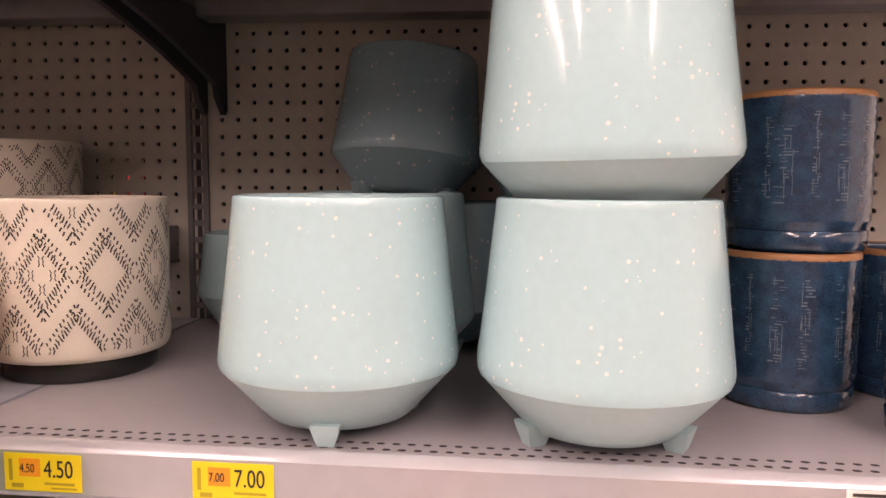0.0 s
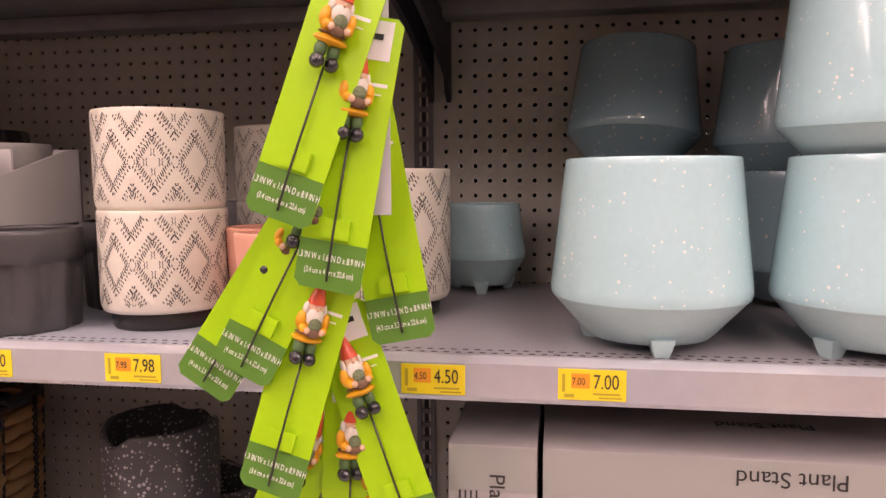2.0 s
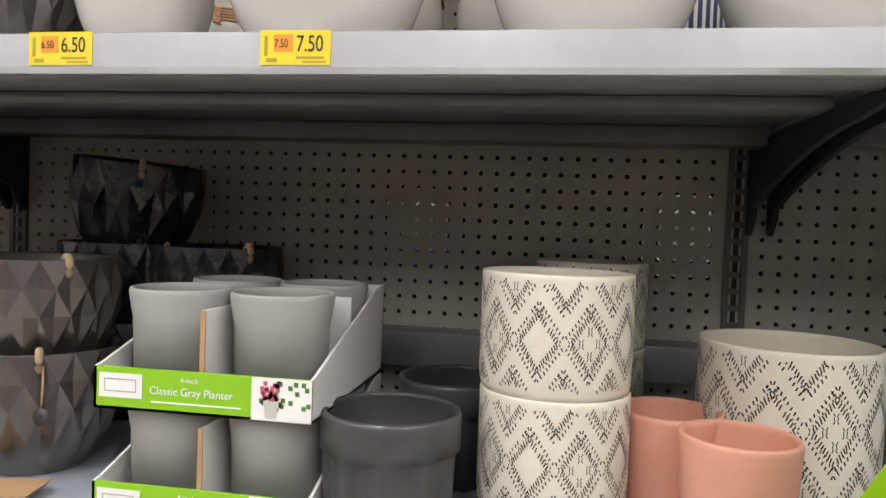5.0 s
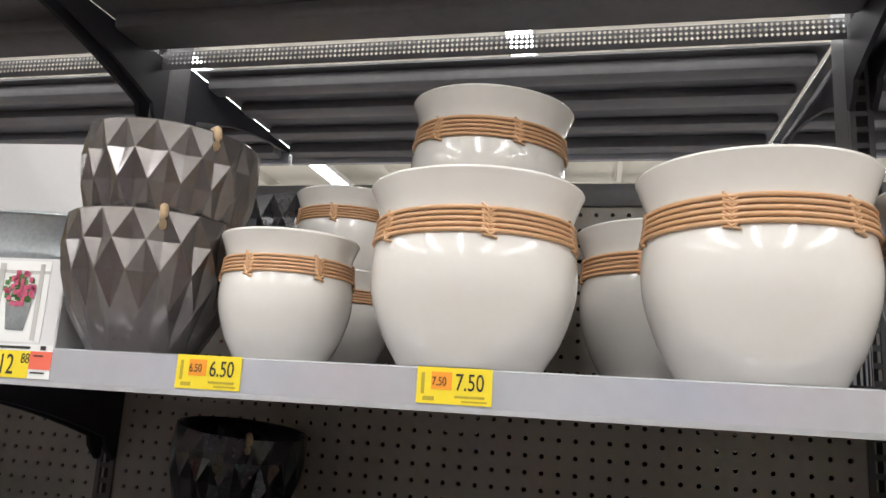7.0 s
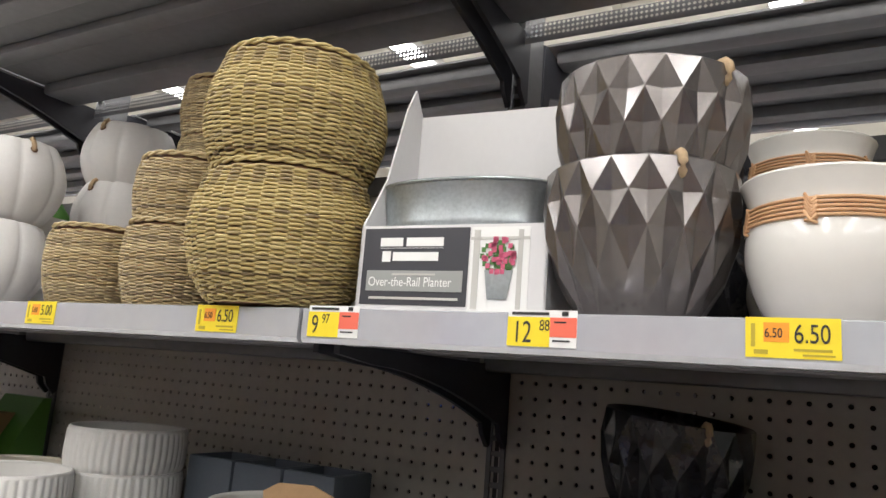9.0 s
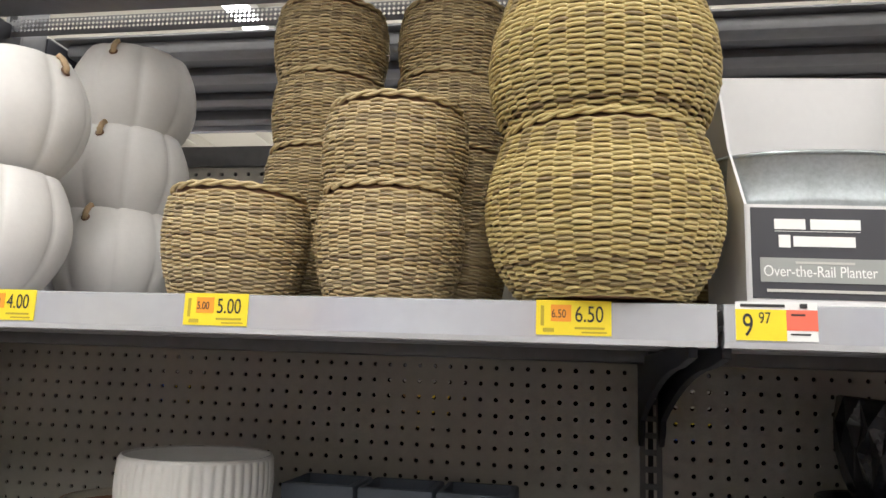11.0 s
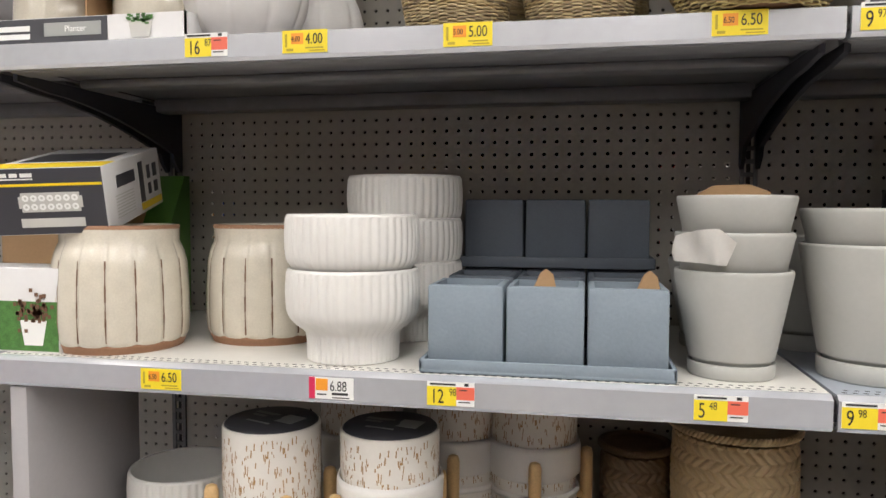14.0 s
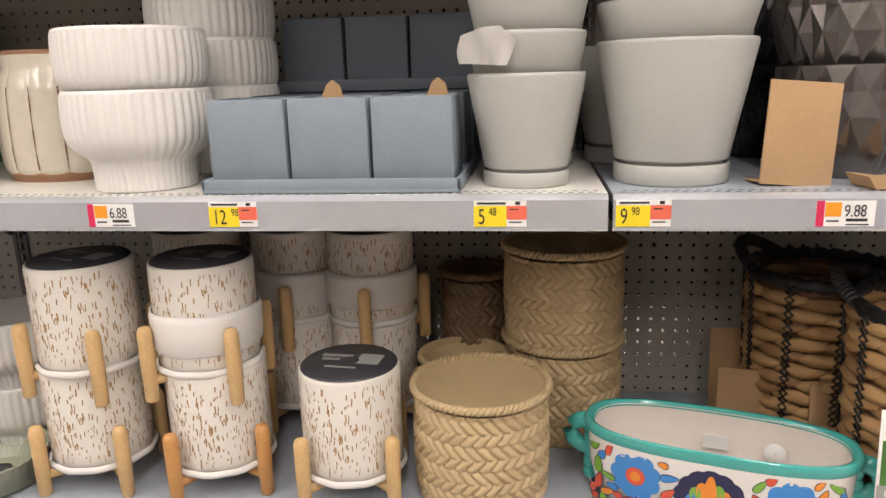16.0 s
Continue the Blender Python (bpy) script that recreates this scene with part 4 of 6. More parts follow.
def lobed_pot(m):
    R, H = 0.098, 0.152
    t = thing("lobed_planter", m, "white bisque planter of broad soft lobes with a jute tie", "planter", "white lobed planters")
    side = rounded([(R * 0.55, 0.001), (R * 0.64, 0.008), (R * 0.86, 0.037), (R * 0.98, 0.070), (R * 0.99, 0.096), (R * 0.93, 0.123), (R * 0.83, H - 0.006), (R * 0.79, H)])

    def rad(a, q, z, i):
        u = (a * 9 / (2 * math.pi)) % 1
        return q * (1 - 0.052 * (2 * abs(u - 0.5)) ** 3.5)
    part("body", lathe(pot_profile([(0.002, 0.0)] + side, 0.007), 144, rad, cap=False), M["pump"], t)
    a = radians(-68)
    part("tie_hole", lathe([(0.002, 0), (0.006, 0.0005), (0.0065, 0.002), (0.002, 0.0022)], 16, cap=False), M["groove"], t, m=pose(R * 0.885 * math.cos(a), R * 0.885 * math.sin(a), H - 0.018, 0, 62, -68))
    pts = [Vector((math.cos(a) * q, math.sin(a) * q, z)) for q, z in ((R * 0.90, H - 0.020), (R * 0.91, H - 0.012), (R * 0.86, H - 0.002), (R * 0.80, H + 0.004), (R * 0.74, H - 0.002))]
    part("jute_tie", tube(pts, 0.0042, 7), M["rope"], t, "jute tie over the rim")
    return t


lobed = once("lobed", lobed_pot)


def leg_pot(key, wrap, wood, label):
    def build(m):
        R, H = 0.081, 0.166
        t = thing("legged_planter", m, label, "planter", "birch pattern planters on legs")
        z0 = 0.046
        part("body", lathe(pot_profile([(0.002, z0), (R * 0.90, z0), (R * 0.96, z0 + 0.006), (R * 0.985, z0 + 0.03), (R * 0.99, z0 + H - 0.004), (R * 0.98, z0 + H)], 0.006), 72, cap=False), M["birch"], t)
        r = random.Random(23)
        quads = []
        for k in range(760):
            s = r.uniform(-math.pi * R, math.pi * R)
            z = z0 + r.uniform(0.016, H - 0.008)
            quads.append(dash(s, z, r.uniform(0.003, 0.013), r.uniform(0.0010, 0.0020), math.pi / 2 + r.uniform(-0.12, 0.12)))
        ob = part("bark_print", on_cylinder(quads, lambda z: R * 0.99 if z > z0 + 0.02 else R * 0.985), M["birchdash"], t, "brown bark dashes", smooth=False)
        ob["kind"] = "stuff"
        part("lid", lathe([(0.002, z0 + H - 0.004), (R * 0.94, z0 + H - 0.003), (R * 0.95, z0 + H + 0.002), (R * 0.90, z0 + H + 0.006), (0.002, z0 + H + 0.007)], 64, cap=False), M["label_d"], t, "black printed card lid")
        part("lid_print", bars([(-0.05, 0.0, 0.012, 0.022), (-0.045, -0.005, -0.002, 0.006), (0.012, 0.05, -0.01, 0.03), (-0.03, 0.02, -0.03, -0.024)], y=-(z0 + H + 0.0065)), M["label_m"], t, m=pose(0, 0, 0, -90), smooth=False)
        part("foam_collar", lathe([(R * 0.93, z0 - 0.004), (R * 1.03, z0 - 0.002), (R * 1.05, z0 + 0.004), (R * 0.99, z0 + 0.008)], 90, lambda a, q, z, i: q * (1 + 0.012 * math.sin(a * 11)), cap=False), M["foam"], t, "white foam edge")
        if wrap:
            part("foam_wrap", lathe([(R * 1.0, z0 + 0.03), (R * 1.06, z0 + 0.034), (R * 1.07, z0 + 0.085), (R * 1.04, z0 + 0.096), (R * 1.01, z0 + 0.094)], 64, lambda a, q, z, i: q * (1 + 0.01 * math.sin(a * 5 + z * 40)), cap=False), M["foam"], t, "white foam sheet round the pot")
        for k in range(4):
            a = radians(45 + 90 * k + 12)
            leg = lathe([(0.0085, 0.0), (0.0105, 0.003), (0.0115, 0.06), (0.0115, 0.112), (0.009, 0.120), (0.003, 0.123)], 20)
            part("leg", leg, wood, t, m=pose((R + 0.017) * math.cos(a), (R + 0.017) * math.sin(a), 0))
            bm = tube([((R - 0.05) * math.cos(a), (R - 0.05) * math.sin(a), z0 - 0.012), ((R + 0.010) * math.cos(a), (R + 0.010) * math.sin(a), z0 - 0.012)], 0.009, 8)
            part("stretcher", bm, wood, t)
        return t
    return once(key, build)


leg_plain = leg_pot("leg_plain", False, M["legwood"], "birch-dashed white planter with lid on four beech legs")
leg_wrap = leg_pot("leg_wrap", True, M["legwood"], "birch-dashed planter in foam wrap on four beech legs")
leg_orange = leg_pot("leg_orange", False, M["legwood2"], "birch-dashed white planter on four darker beech legs")


def herringbone(key, R, H, material, label):
    def build(m):
        t = thing("woven_look_planter", m, label, "planter", "herringbone ceramic planters")
        count = round(2 * math.pi * R / 0.0190)
        segs = count * 10
        band = 0.0200
        n = int((H - 0.024) / band * 8)

        def rad(a, q, z, i):
            if not 2 <= i <= n + 1:
                return q
            k, u = int(z / band), (z / band) % 1
            s = a * count / (2 * math.pi) + (u if k % 2 else 1 - u) * 1.0 + 0.25 * k
            return q + 0.0085 * (abs(math.sin(math.pi * s)) ** 0.45 - 0.65) - 0.0035 * abs(2 * u - 1) ** 6
        side = [(0.002, 0.0), (R * 0.93, 0.0)] + [(R * (0.95 + 0.03 * math.sin(math.pi * k / n)), 0.004 + (H - 0.024) * k / n) for k in range(n + 1)]
        part("body", lathe(side, segs, rad, cap=False), material, t)
        for s in range(2):
            pts = []
            for k in range(480):
                a = 2 * math.pi * k / 480
                w = a * 40 + s * math.pi
                pts.append(((R * 0.985 + 0.003 * math.cos(w)) * math.cos(a), (R * 0.985 + 0.003 * math.cos(w)) * math.sin(a), H - 0.008 + 0.0034 * math.sin(w)))
            part("twisted_rim", tube(pts, 0.0042, 6, closed=True), material, t, "twisted rope rim")
        part("inside", lathe([(R * 0.97, H - 0.006), (R * 0.90, H - 0.012), (R * 0.7, H - 0.022), (R * 0.35, H - 0.028), (0.0005, H - 0.029)], 64, cap=False), material, t)
        return t
    return once(key, build)


herring = herringbone("herring", 0.108, 0.187, M["tan"], "tan ceramic planter moulded as herringbone weave")
herring_s = herringbone("herring_s", 0.078, 0.165, M["tan"], "small tan planter moulded as herringbone weave")
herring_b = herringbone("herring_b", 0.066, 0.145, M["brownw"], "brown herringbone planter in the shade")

# ---- price tags ----
TT, TM = TOP - 0.001, MID - 0.009
for x, p, s in ((-0.877, "16.87", "roll"), (-0.728, "4.00", "clear"), (-0.499, "5.00", "clear"), (-0.158, "6.50", "clear"), (0.012, "9.97", "roll"), (0.246, "12.88", "roll"), (0.449, "6.50", "clear"), (0.682, "7.50", "clear"), (1.63, "7.00", "clear"), (-1.36, "12.97", "roll")):
    price_tag(x, TT, p, s)
for x, p, s in ((-0.958, "6.50", "clear"), (-0.692, "6.88", "white"), (-0.520, "12.98", "roll"), (-0.169, "5.48", "roll"), (0.006, "9.98", "roll"), (0.239, "9.88", "white"), (0.778, "3.50", "clear"), (0.959, "7.98", "clear"), (1.17, "14.98", "clear"), (1.292, "4.50", "clear"), (1.451, "7.00", "clear"), (1.942, "12.98", "roll"), (-1.30, "9.88", "roll"), (0.52, "5.00", "roll")):
    price_tag(x, TM, p, s)

# ---- middle shelf, right-hand bay ----
blue_big(FLAT(1.548, 0.092, MID, 4))
blue_big(FLAT(1.776, 0.080, MID, 60))
blue_big(FLAT(1.778, 0.083, MID + 0.178, 20, 1.5, -2.5), "glossy pale blue speckled planter stacked on its twin, slightly tilted")
blue_big(FLAT(1.55, 0.300, MID, 40))
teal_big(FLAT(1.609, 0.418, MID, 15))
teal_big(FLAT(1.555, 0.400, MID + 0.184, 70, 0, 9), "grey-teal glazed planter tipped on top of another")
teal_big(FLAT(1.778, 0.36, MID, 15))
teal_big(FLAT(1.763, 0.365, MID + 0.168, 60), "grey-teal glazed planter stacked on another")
blue_small(FLAT(1.328, 0.452, MID, 5))
short_pot(FLAT(1.212, 0.235, MID, 12))
navy(FLAT(1.97, 0.215, MID))
navy(FLAT(1.976, 0.217, MID + 0.1495, 40), "navy hatched planter and saucer stacked on another")
navy(FLAT(2.111, 0.26, MID, 80))
navy(FLAT(2.084, 0.10, MID, 150))
navy(FLAT(2.056, 0.40, MID, 150))
navy(FLAT(2.056, 0.40, MID + 0.1495, 150))

# ---- middle shelf, centre bay ----
tall_pot(FLAT(0.956, 0.138, MID, 20))
tall_top(FLAT(0.955, 0.138, MID + 0.143, 24))
tall_pot(FLAT(1.002, 0.435, MID, 60))
tall_top(FLAT(1.002, 0.435, MID + 0.143, 60))
pink(FLAT(1.079, 0.180, MID))
pink(FLAT(1.131, 0.095, MID, 30), "salmon pink planter standing at the shelf's front edge")
fluted(FLAT(0.795, 0.084, MID, 8))
fluted(FLAT(0.835, 0.260, MID, 20))


def planter_carton(z, label):
    """Open white carton with a printed front lip and four small pots."""
    W, D = 0.226, 0.27
    t = thing("planter_carton", FLAT(0.505, 0.026, z), label, "carton", "display cartons of small grey planters")
    part("base", box(0, W, 0, D, 0, 0.003), M["wcard"], t)
    part("front_lip", box(0, W, 0, 0.003, 0, 0.042), M["labelgreen"], t, "green printed front lip")
    part("photo_panel", box(0.166, W, -0.0008, -0.0002, 0.001, 0.042), M["ink_w"], t)
    bm = bmesh.new()
    r = random.Random(4)
    for k in range(26):
        box(0, 0.004, -0.0014, -0.001, 0, 0.004, bm=bm)
        v = bm.verts[:][-8:] if False else list(bm.verts)[-8:]
        bmesh.ops.translate(bm, verts=v, vec=(0.182 + r.uniform(-0.008, 0.010), 0, 0.027 + r.uniform(-0.008, 0.009)))
    part("printed_flowers", bm, M["bloom"], t, smooth=False)
    bm = bmesh.new()
    for k in range(22):
        box(0, 0.0042, -0.0012, -0.0009, 0, 0.0045, bm=bm)
        bmesh.ops.translate(bm, verts=list(bm.verts)[-8:], vec=(0.199 + r.uniform(-0.026, 0.022), 0, 0.022 + r.uniform(-0.012, 0.014)))
    part("printed_leaves", bm, M["leaf"], t, smooth=False)
    part("printed_pot", sheet([(0.178, 0.02), (0.181, 0.004), (0.191, 0.004), (0.194, 0.02)], -0.0018, -0.0015), M["ink_g"], t)
    part("logo_panel", box(0.006, 0.052, -0.0008, -0.0002, 0.012, 0.036), M["ink_w"], t, "white panel with a grey outline mark")
    part("logo_mark", bars([(0.012, 0.046, 0.018, 0.0188), (0.012, 0.046, 0.030, 0.0308), (0.012, 0.0128, 0.018, 0.030), (0.0452, 0.046, 0.018, 0.030)], y=-0.0009), M["label_m"], t, smooth=False)
    letters("Classic Gray Planter", 0.0112, M["ink_w"], t, pose(0.060, -0.0006, 0.018, 90), squash=0.95)
    letters("4-inch", 0.0078, M["ink_w"], t, pose(0.092, -0.0006, 0.031, 90))
    part("small_print", bars([(0.062, 0.155, 0.0095, 0.011)], y=-0.0003), M["ink_w"], t, smooth=False)
    slope = [(0.0, 0.0), (D, 0.0), (D, 0.112), (D - 0.03, 0.110), (0.10, 0.070), (0.012, 0.044), (0.0, 0.042)]
    part("side_panel", side_sheet(slope, 0, 0.003), M["wcard"], t)
    part("side_panel", side_sheet(slope, W - 0.003, W), M["wcard"], t)
    part("back_panel", box(0, W, D - 0.003, D, 0, 0.112), M["wcard"], t)
    part("divider", box(W / 2 - 0.002, W / 2 + 0.001, 0.004, D - 0.004, 0, 0.102), M["wcard"], t)
    part("divider_edge", box(W / 2 - 0.003, W / 2 + 0.002, 0.003, 0.005, 0.004, 0.102), M["card"], t, "raw brown card edge")
    part("divider", box(0.004, W - 0.004, D / 2 - 0.002, D / 2 + 0.002, 0.003, 0.108), M["wcard"], t)
    me = None
    for ix in (0, 1):
        for iy in (0, 1):
            p = thing("small_planter", FLAT(0.505 + 0.057 + 0.112 * ix, 0.026 + 0.066 + 0.132 * iy, z + 0.0032), "small grey four-inch planter standing in its carton", "planter", "small grey planters in cartons")
            if me is None:
                me = to_mesh(lathe(pot_profile([(0.002, 0), (0.034, 0), (0.036, 0.003), (0.0535, 0.109), (0.053, 0.113)], 0.004), 56, cap=False), M["grey4"])
            part("body", me, None, p)
    return t


planter_carton(MID, "white carton with green front holding four grey pots")
planter_carton(MID + 0.1155, "upper white carton with green front holding grey pots")

geo(FLAT(0.331, 0.17, MID, 10))
geo(FLAT(0.324, 0.172, MID + 0.106, 30), "pewter diamond-faceted planter nested in the one below")
geo_b(FLAT(0.292, 0.405, MID, 15))
geo_b(FLAT(0.292, 0.405, MID + 0.115, 40))
geo_b(FLAT(0.306, 0.400, MID + 0.238, 5, 3, 6), "black diamond-faceted planter tipped on top of its stack")
geo_b(FLAT(0.453, 0.39, MID, 5))
geo_b(FLAT(0.453, 0.39, MID + 0.115, 25))

t = thing("swing_tag", FLAT(0.393, 0.095, MID + 0.095), "round black card tag hanging from a faceted pot", "tag")
part("disc", lathe([(0.002, -0.0005), (0.010, -0.0005), (0.010, 0.0005), (0.002, 0.0005)], 24, cap=False), M["label_d"], t, m=pose(0, 0, -0.016, 90))
part("string", tube([(0, 0.002, 0.04), (0.002, 0, 0.02), (0, 0, -0.006)], 0.0012, 6), M["rope"], t)

grey_big(FLAT(0.091, 0.128, MID))
nest_big(FLAT(0.091, 0.128, MID + 0.231))
grey_big(FLAT(0.066, 0.365, MID), "light grey tapered planter in the dark at the back")
t = thing("cardboard_piece", FLAT(0.233, 0.062, MID, 6, -6, 5), "folded brown cardboard packing leaning on a planter", "cardboard", "loose packing card")
part("flap", box(-0.045, 0.045, -0.002, 0.002, 0.0, 0.13, 0.001), M["card"], t)
part("fold", box(-0.043, 0.043, 0.002, 0.05, 0.002, 0.006, 0.001), M["card"], t)
solid("cardboard_scrap", sheet([(-0.05, 0), (0.05, 0.002), (0.06, 0.012), (-0.02, 0.010), (-0.06, 0.016)], -0.03, 0.02), M["card"], FLAT(0.357, 0.06, MID + 0.001, 10), "flat torn brown cardboard scrap", "cardboard", "loose packing card")

# ---- middle shelf, left-hand bay ----
grey_small(FLAT(-0.105, 0.108, MID))
nest_small(FLAT(-0.105, 0.108, MID + 0.198))
nest_small(FLAT(-0.103, 0.109, MID + 0.248))
grey_small(FLAT(-0.089, 0.33, MID), "light grey tapered planter behind another stack")
solid("cardboard_insert", sheet([(-0.05, 0), (0.05, 0), (0.052, 0.035), (0.02, 0.046), (-0.03, 0.044), (-0.052, 0.032)], -0.002, 0.002), M["card"], FLAT(-0.098, 0.15, MID + 0.222, 8), "brown cardboard insert standing in the top planter", "cardboard", "loose packing card")
bm = bmesh.new()
grid = []
for iu in range(15):
    row = []
    for iv in range(7):
        u, v = iu / 14, iv / 6
        a = radians(-152 + 46 * u)
        lo, hi = 0.162 - 0.004 * u, 0.196 + 0.010 * math.sin(2.2 * u) - 0.016 * max(0, u - 0.72) / 0.28
        q = 0.0845 + 0.003 * math.sin(9 * u + 4 * v) + 0.012 * (1 - u) ** 2 + 0.002 * math.sin(17 * u)
        row.append(bm.verts.new((q * math.cos(a) + 0.012 * v * u, q * math.sin(a), lo + (hi - lo) * v)))
    grid.append(row)
for p, q in zip(grid, grid[1:]):
    for k in range(6):
        bm.faces.new((p[k], q[k], q[k + 1], p[k + 1]))
bmesh.ops.solidify(bm, geom=bm.faces[:], thickness=0.0008)
solid("tissue_wrap", bm, M["foam"], FLAT(-0.105, 0.108, MID), "crumpled white foam sheet caught between nested planters", "packing")
cubes(FLAT(-0.537, 0.020, MID))
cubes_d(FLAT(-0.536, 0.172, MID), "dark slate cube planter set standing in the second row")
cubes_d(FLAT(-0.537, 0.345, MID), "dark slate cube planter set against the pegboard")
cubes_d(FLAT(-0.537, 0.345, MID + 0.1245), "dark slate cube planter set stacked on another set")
for x in (-0.365, -0.222):
    solid("card_corner", sheet([(-0.017, 0), (0.017, 0), (0.012, 0.022), (0.002, 0.03), (-0.006, 0.024)], -0.002, 0.002), M["card"], FLAT(x, 0.075, MID + 0.116, 10), "brown card corner sticking out of a cube planter", "cardboard", "card corners")
bowl(FLAT(-0.661, 0.107, MID))
bowl(FLAT(-0.662, 0.107, MID + 0.082), "white ribbed bowl nested in the one below")
for k in range(3):
    bowl(FLAT(-0.628, 0.305, MID + 0.074 * k, 7 * k), "" if k == 0 else "white ribbed bowl stacked at the back")
striped(FLAT(-1.075, 0.125, MID, 4))
striped(FLAT(-0.866, 0.250, MID, 9))
striped(FLAT(-0.8, 0.42, MID, 20))

t = thing("light_bar_box", FLAT(-1.206, 0.0, MID + 0.186), "black, white and yellow car light box resting on a planter", "box")
rot = pose(0, 0, 0, 11, -2, 14)
part("carton", box(0, 0.176, 0, 0.26, 0, 0.104, 0.0015), M["wcard"], t, m=rot)
part("front_panel", box(0.001, 0.175, -0.0008, -0.0002, 0.001, 0.103), M["label_d"], t, "black printed end", m=rot)
part("yellow_line", box(0.002, 0.174, -0.0016, -0.0010, 0.076, 0.080), M["yellowbox"], t, m=rot)
part("top_panel", box(0.02, 0.15, 0.07, 0.18, 0.1042, 0.1048), M["label_d"], t, "dark printed picture panel", m=rot)
part("yellow_band", box(0.001, 0.175, 0.001, 0.055, 0.1042, 0.1047), M["yellowbox"], t, m=rot)
part("printed_lamp", bars([(0.050, 0.138, 0.036, 0.066), (0.046, 0.050, 0.042, 0.06), (0.138, 0.142, 0.042, 0.06), (0.046, 0.142, 0.012, 0.026)], y=-0.0012), M["ink_g"], t, smooth=False, m=rot)
bm = bmesh.new()
for k in range(7):
    for j in range(2):
        lathe([(0.002, 0), (0.0052, 0.0002), (0.002, 0.0004)], 12, bm=bm, cap=False)
        bmesh.ops.transform(bm, verts=list(bm.verts)[-36:], matrix=pose(0.057 + k * 0.0123, -0.0018, 0.044 + j * 0.0135, 90))
part("printed_lenses", bm, M["ink_w"], t, smooth=False, m=rot)
part("brand_mark", bars([(0.006, 0.072, 0.086, 0.088), (0.006, 0.02, 0.09, 0.096), (0.024, 0.034, 0.09, 0.096), (0.038, 0.05, 0.09, 0.096), (0.054, 0.072, 0.09, 0.096)], y=-0.0012), M["ink_w"], t, smooth=False, m=rot)
bm = bmesh.new()
for a, b, c, d in ((0.05, 0.13, 0.062, 0.082), (0.15, 0.17, 0.02, 0.09), (0.19, 0.205, 0.056, 0.08), (0.22, 0.24, 0.056, 0.08), (0.19, 0.205, 0.028, 0.048), (0.22, 0.24, 0.028, 0.048)):
    box(0.1762, 0.1768, a, b, c, d, bm=bm)
part("side_print", bm, M["label_d"], t, smooth=False, m=rot)
part("side_yellow", box(0.1762, 0.1768, 0.15, 0.255, 0.006, 0.018), M["yellowbox"], t, smooth=False, m=rot)
bm = bmesh.new()
for k in range(8):
    box(0.1762, 0.1766, 0.04, 0.12, 0.014 + k * 0.005, 0.0155 + k * 0.005, bm=bm)
part("side_small_print", bm, M["ink_g"], t, smooth=False, m=rot)

t = thing("flower_box", FLAT(-1.387, 0.03, MID), "white box printed with a flowering plant on green", "box")
part("carton", box(0, 0.268, 0, 0.09, 0, 0.135, 0.0015), M["wcard"], t)
part("photo", box(0.10, 0.266, -0.0008, -0.0002, 0.003, 0.082), M["leaf"], t, "printed lawn")
part("printed_pot", sheet([(0.198, 0.052), (0.205, 0.012), (0.238, 0.012), (0.246, 0.052)], -0.0016, -0.001), M["ink_w"], t)
bm = bmesh.new()
r = random.Random(8)
for k in range(60):
    box(0, 0.006, -0.0022, -0.0018, 0, 0.006, bm=bm)
    bmesh.ops.translate(bm, verts=list(bm.verts)[-8:], vec=(0.219 + r.gauss(0, 0.018), 0, 0.060 + r.gauss(0, 0.012)))
part("printed_bush", bm, M["groove"], t, smooth=False)
solid("green_carton", side_sheet([(0.0, 0), (0.12, 0), (0.12, 0.30), (0.10, 0.30), (0.0, 0.12)], -0.16, 0.0), M["green"], FLAT(-1.166, 0.38, MID), "dark green open carton against the pegboard", "carton")
solid("brown_carton", box(-0.2, 0.0, 0, 0.2, 0, 0.26, 0.003), M["card"], FLAT(-1.231, 0.26, MID), "plain brown cardboard carton standing on the shelf", "carton")

# ---- top shelf, centre bay ----
t = thing("rail_planter_box", FLAT(0.034, 0.050, TOP, 5) @ Matrix.Diagonal((0.885, 1.0, 1.09, 1)), "white open display box with charcoal printed front", "display box")
W, D = 0.250, 0.125
part("base", box(0, W, 0, D, 0, 0.003), M["wcard"], t)
part("front_panel", box(0, W, 0, 0.003, 0, 0.092), M["wcard"], t)
part("dark_panel", box(0.006, 0.152, -0.0008, -0.0002, 0.010, 0.089), M["label_d"], t, "charcoal label")
part("grey_band", box(0.014, 0.146, -0.0016, -0.0010, 0.024, 0.045), M["label_m"], t)
letters("Over-the-Rail Planter", 0.0135, M["ink_w"], t, pose(0.017, -0.0018, 0.029, 90), squash=0.98)
part("brand_mark", bars([(0.030, 0.118, 0.068, 0.0685), (0.030, 0.062, 0.070, 0.079), (0.067, 0.118, 0.070, 0.079), (0.034, 0.046, 0.054, 0.065), (0.049, 0.112, 0.055, 0.064)], y=-0.0012), M["ink_w"], t, "white brand block", smooth=False)
part("small_print", bars([(0.020, 0.142, 0.0155, 0.018), (0.05, 0.11, 0.040, 0.042)], y=-0.0018), M["ink_g"], t, smooth=False)
part("photo", box(0.154, 0.228, -0.0008, -0.0002, 0.006, 0.089), M["ink_w"], t, "printed white porch")
part("photo_rails", bars([(0.158, 0.166, 0.008, 0.086), (0.214, 0.220, 0.008, 0.086), (0.154, 0.228, 0.076, 0.079)], y=-0.001), M["ink_g"], t, smooth=False)
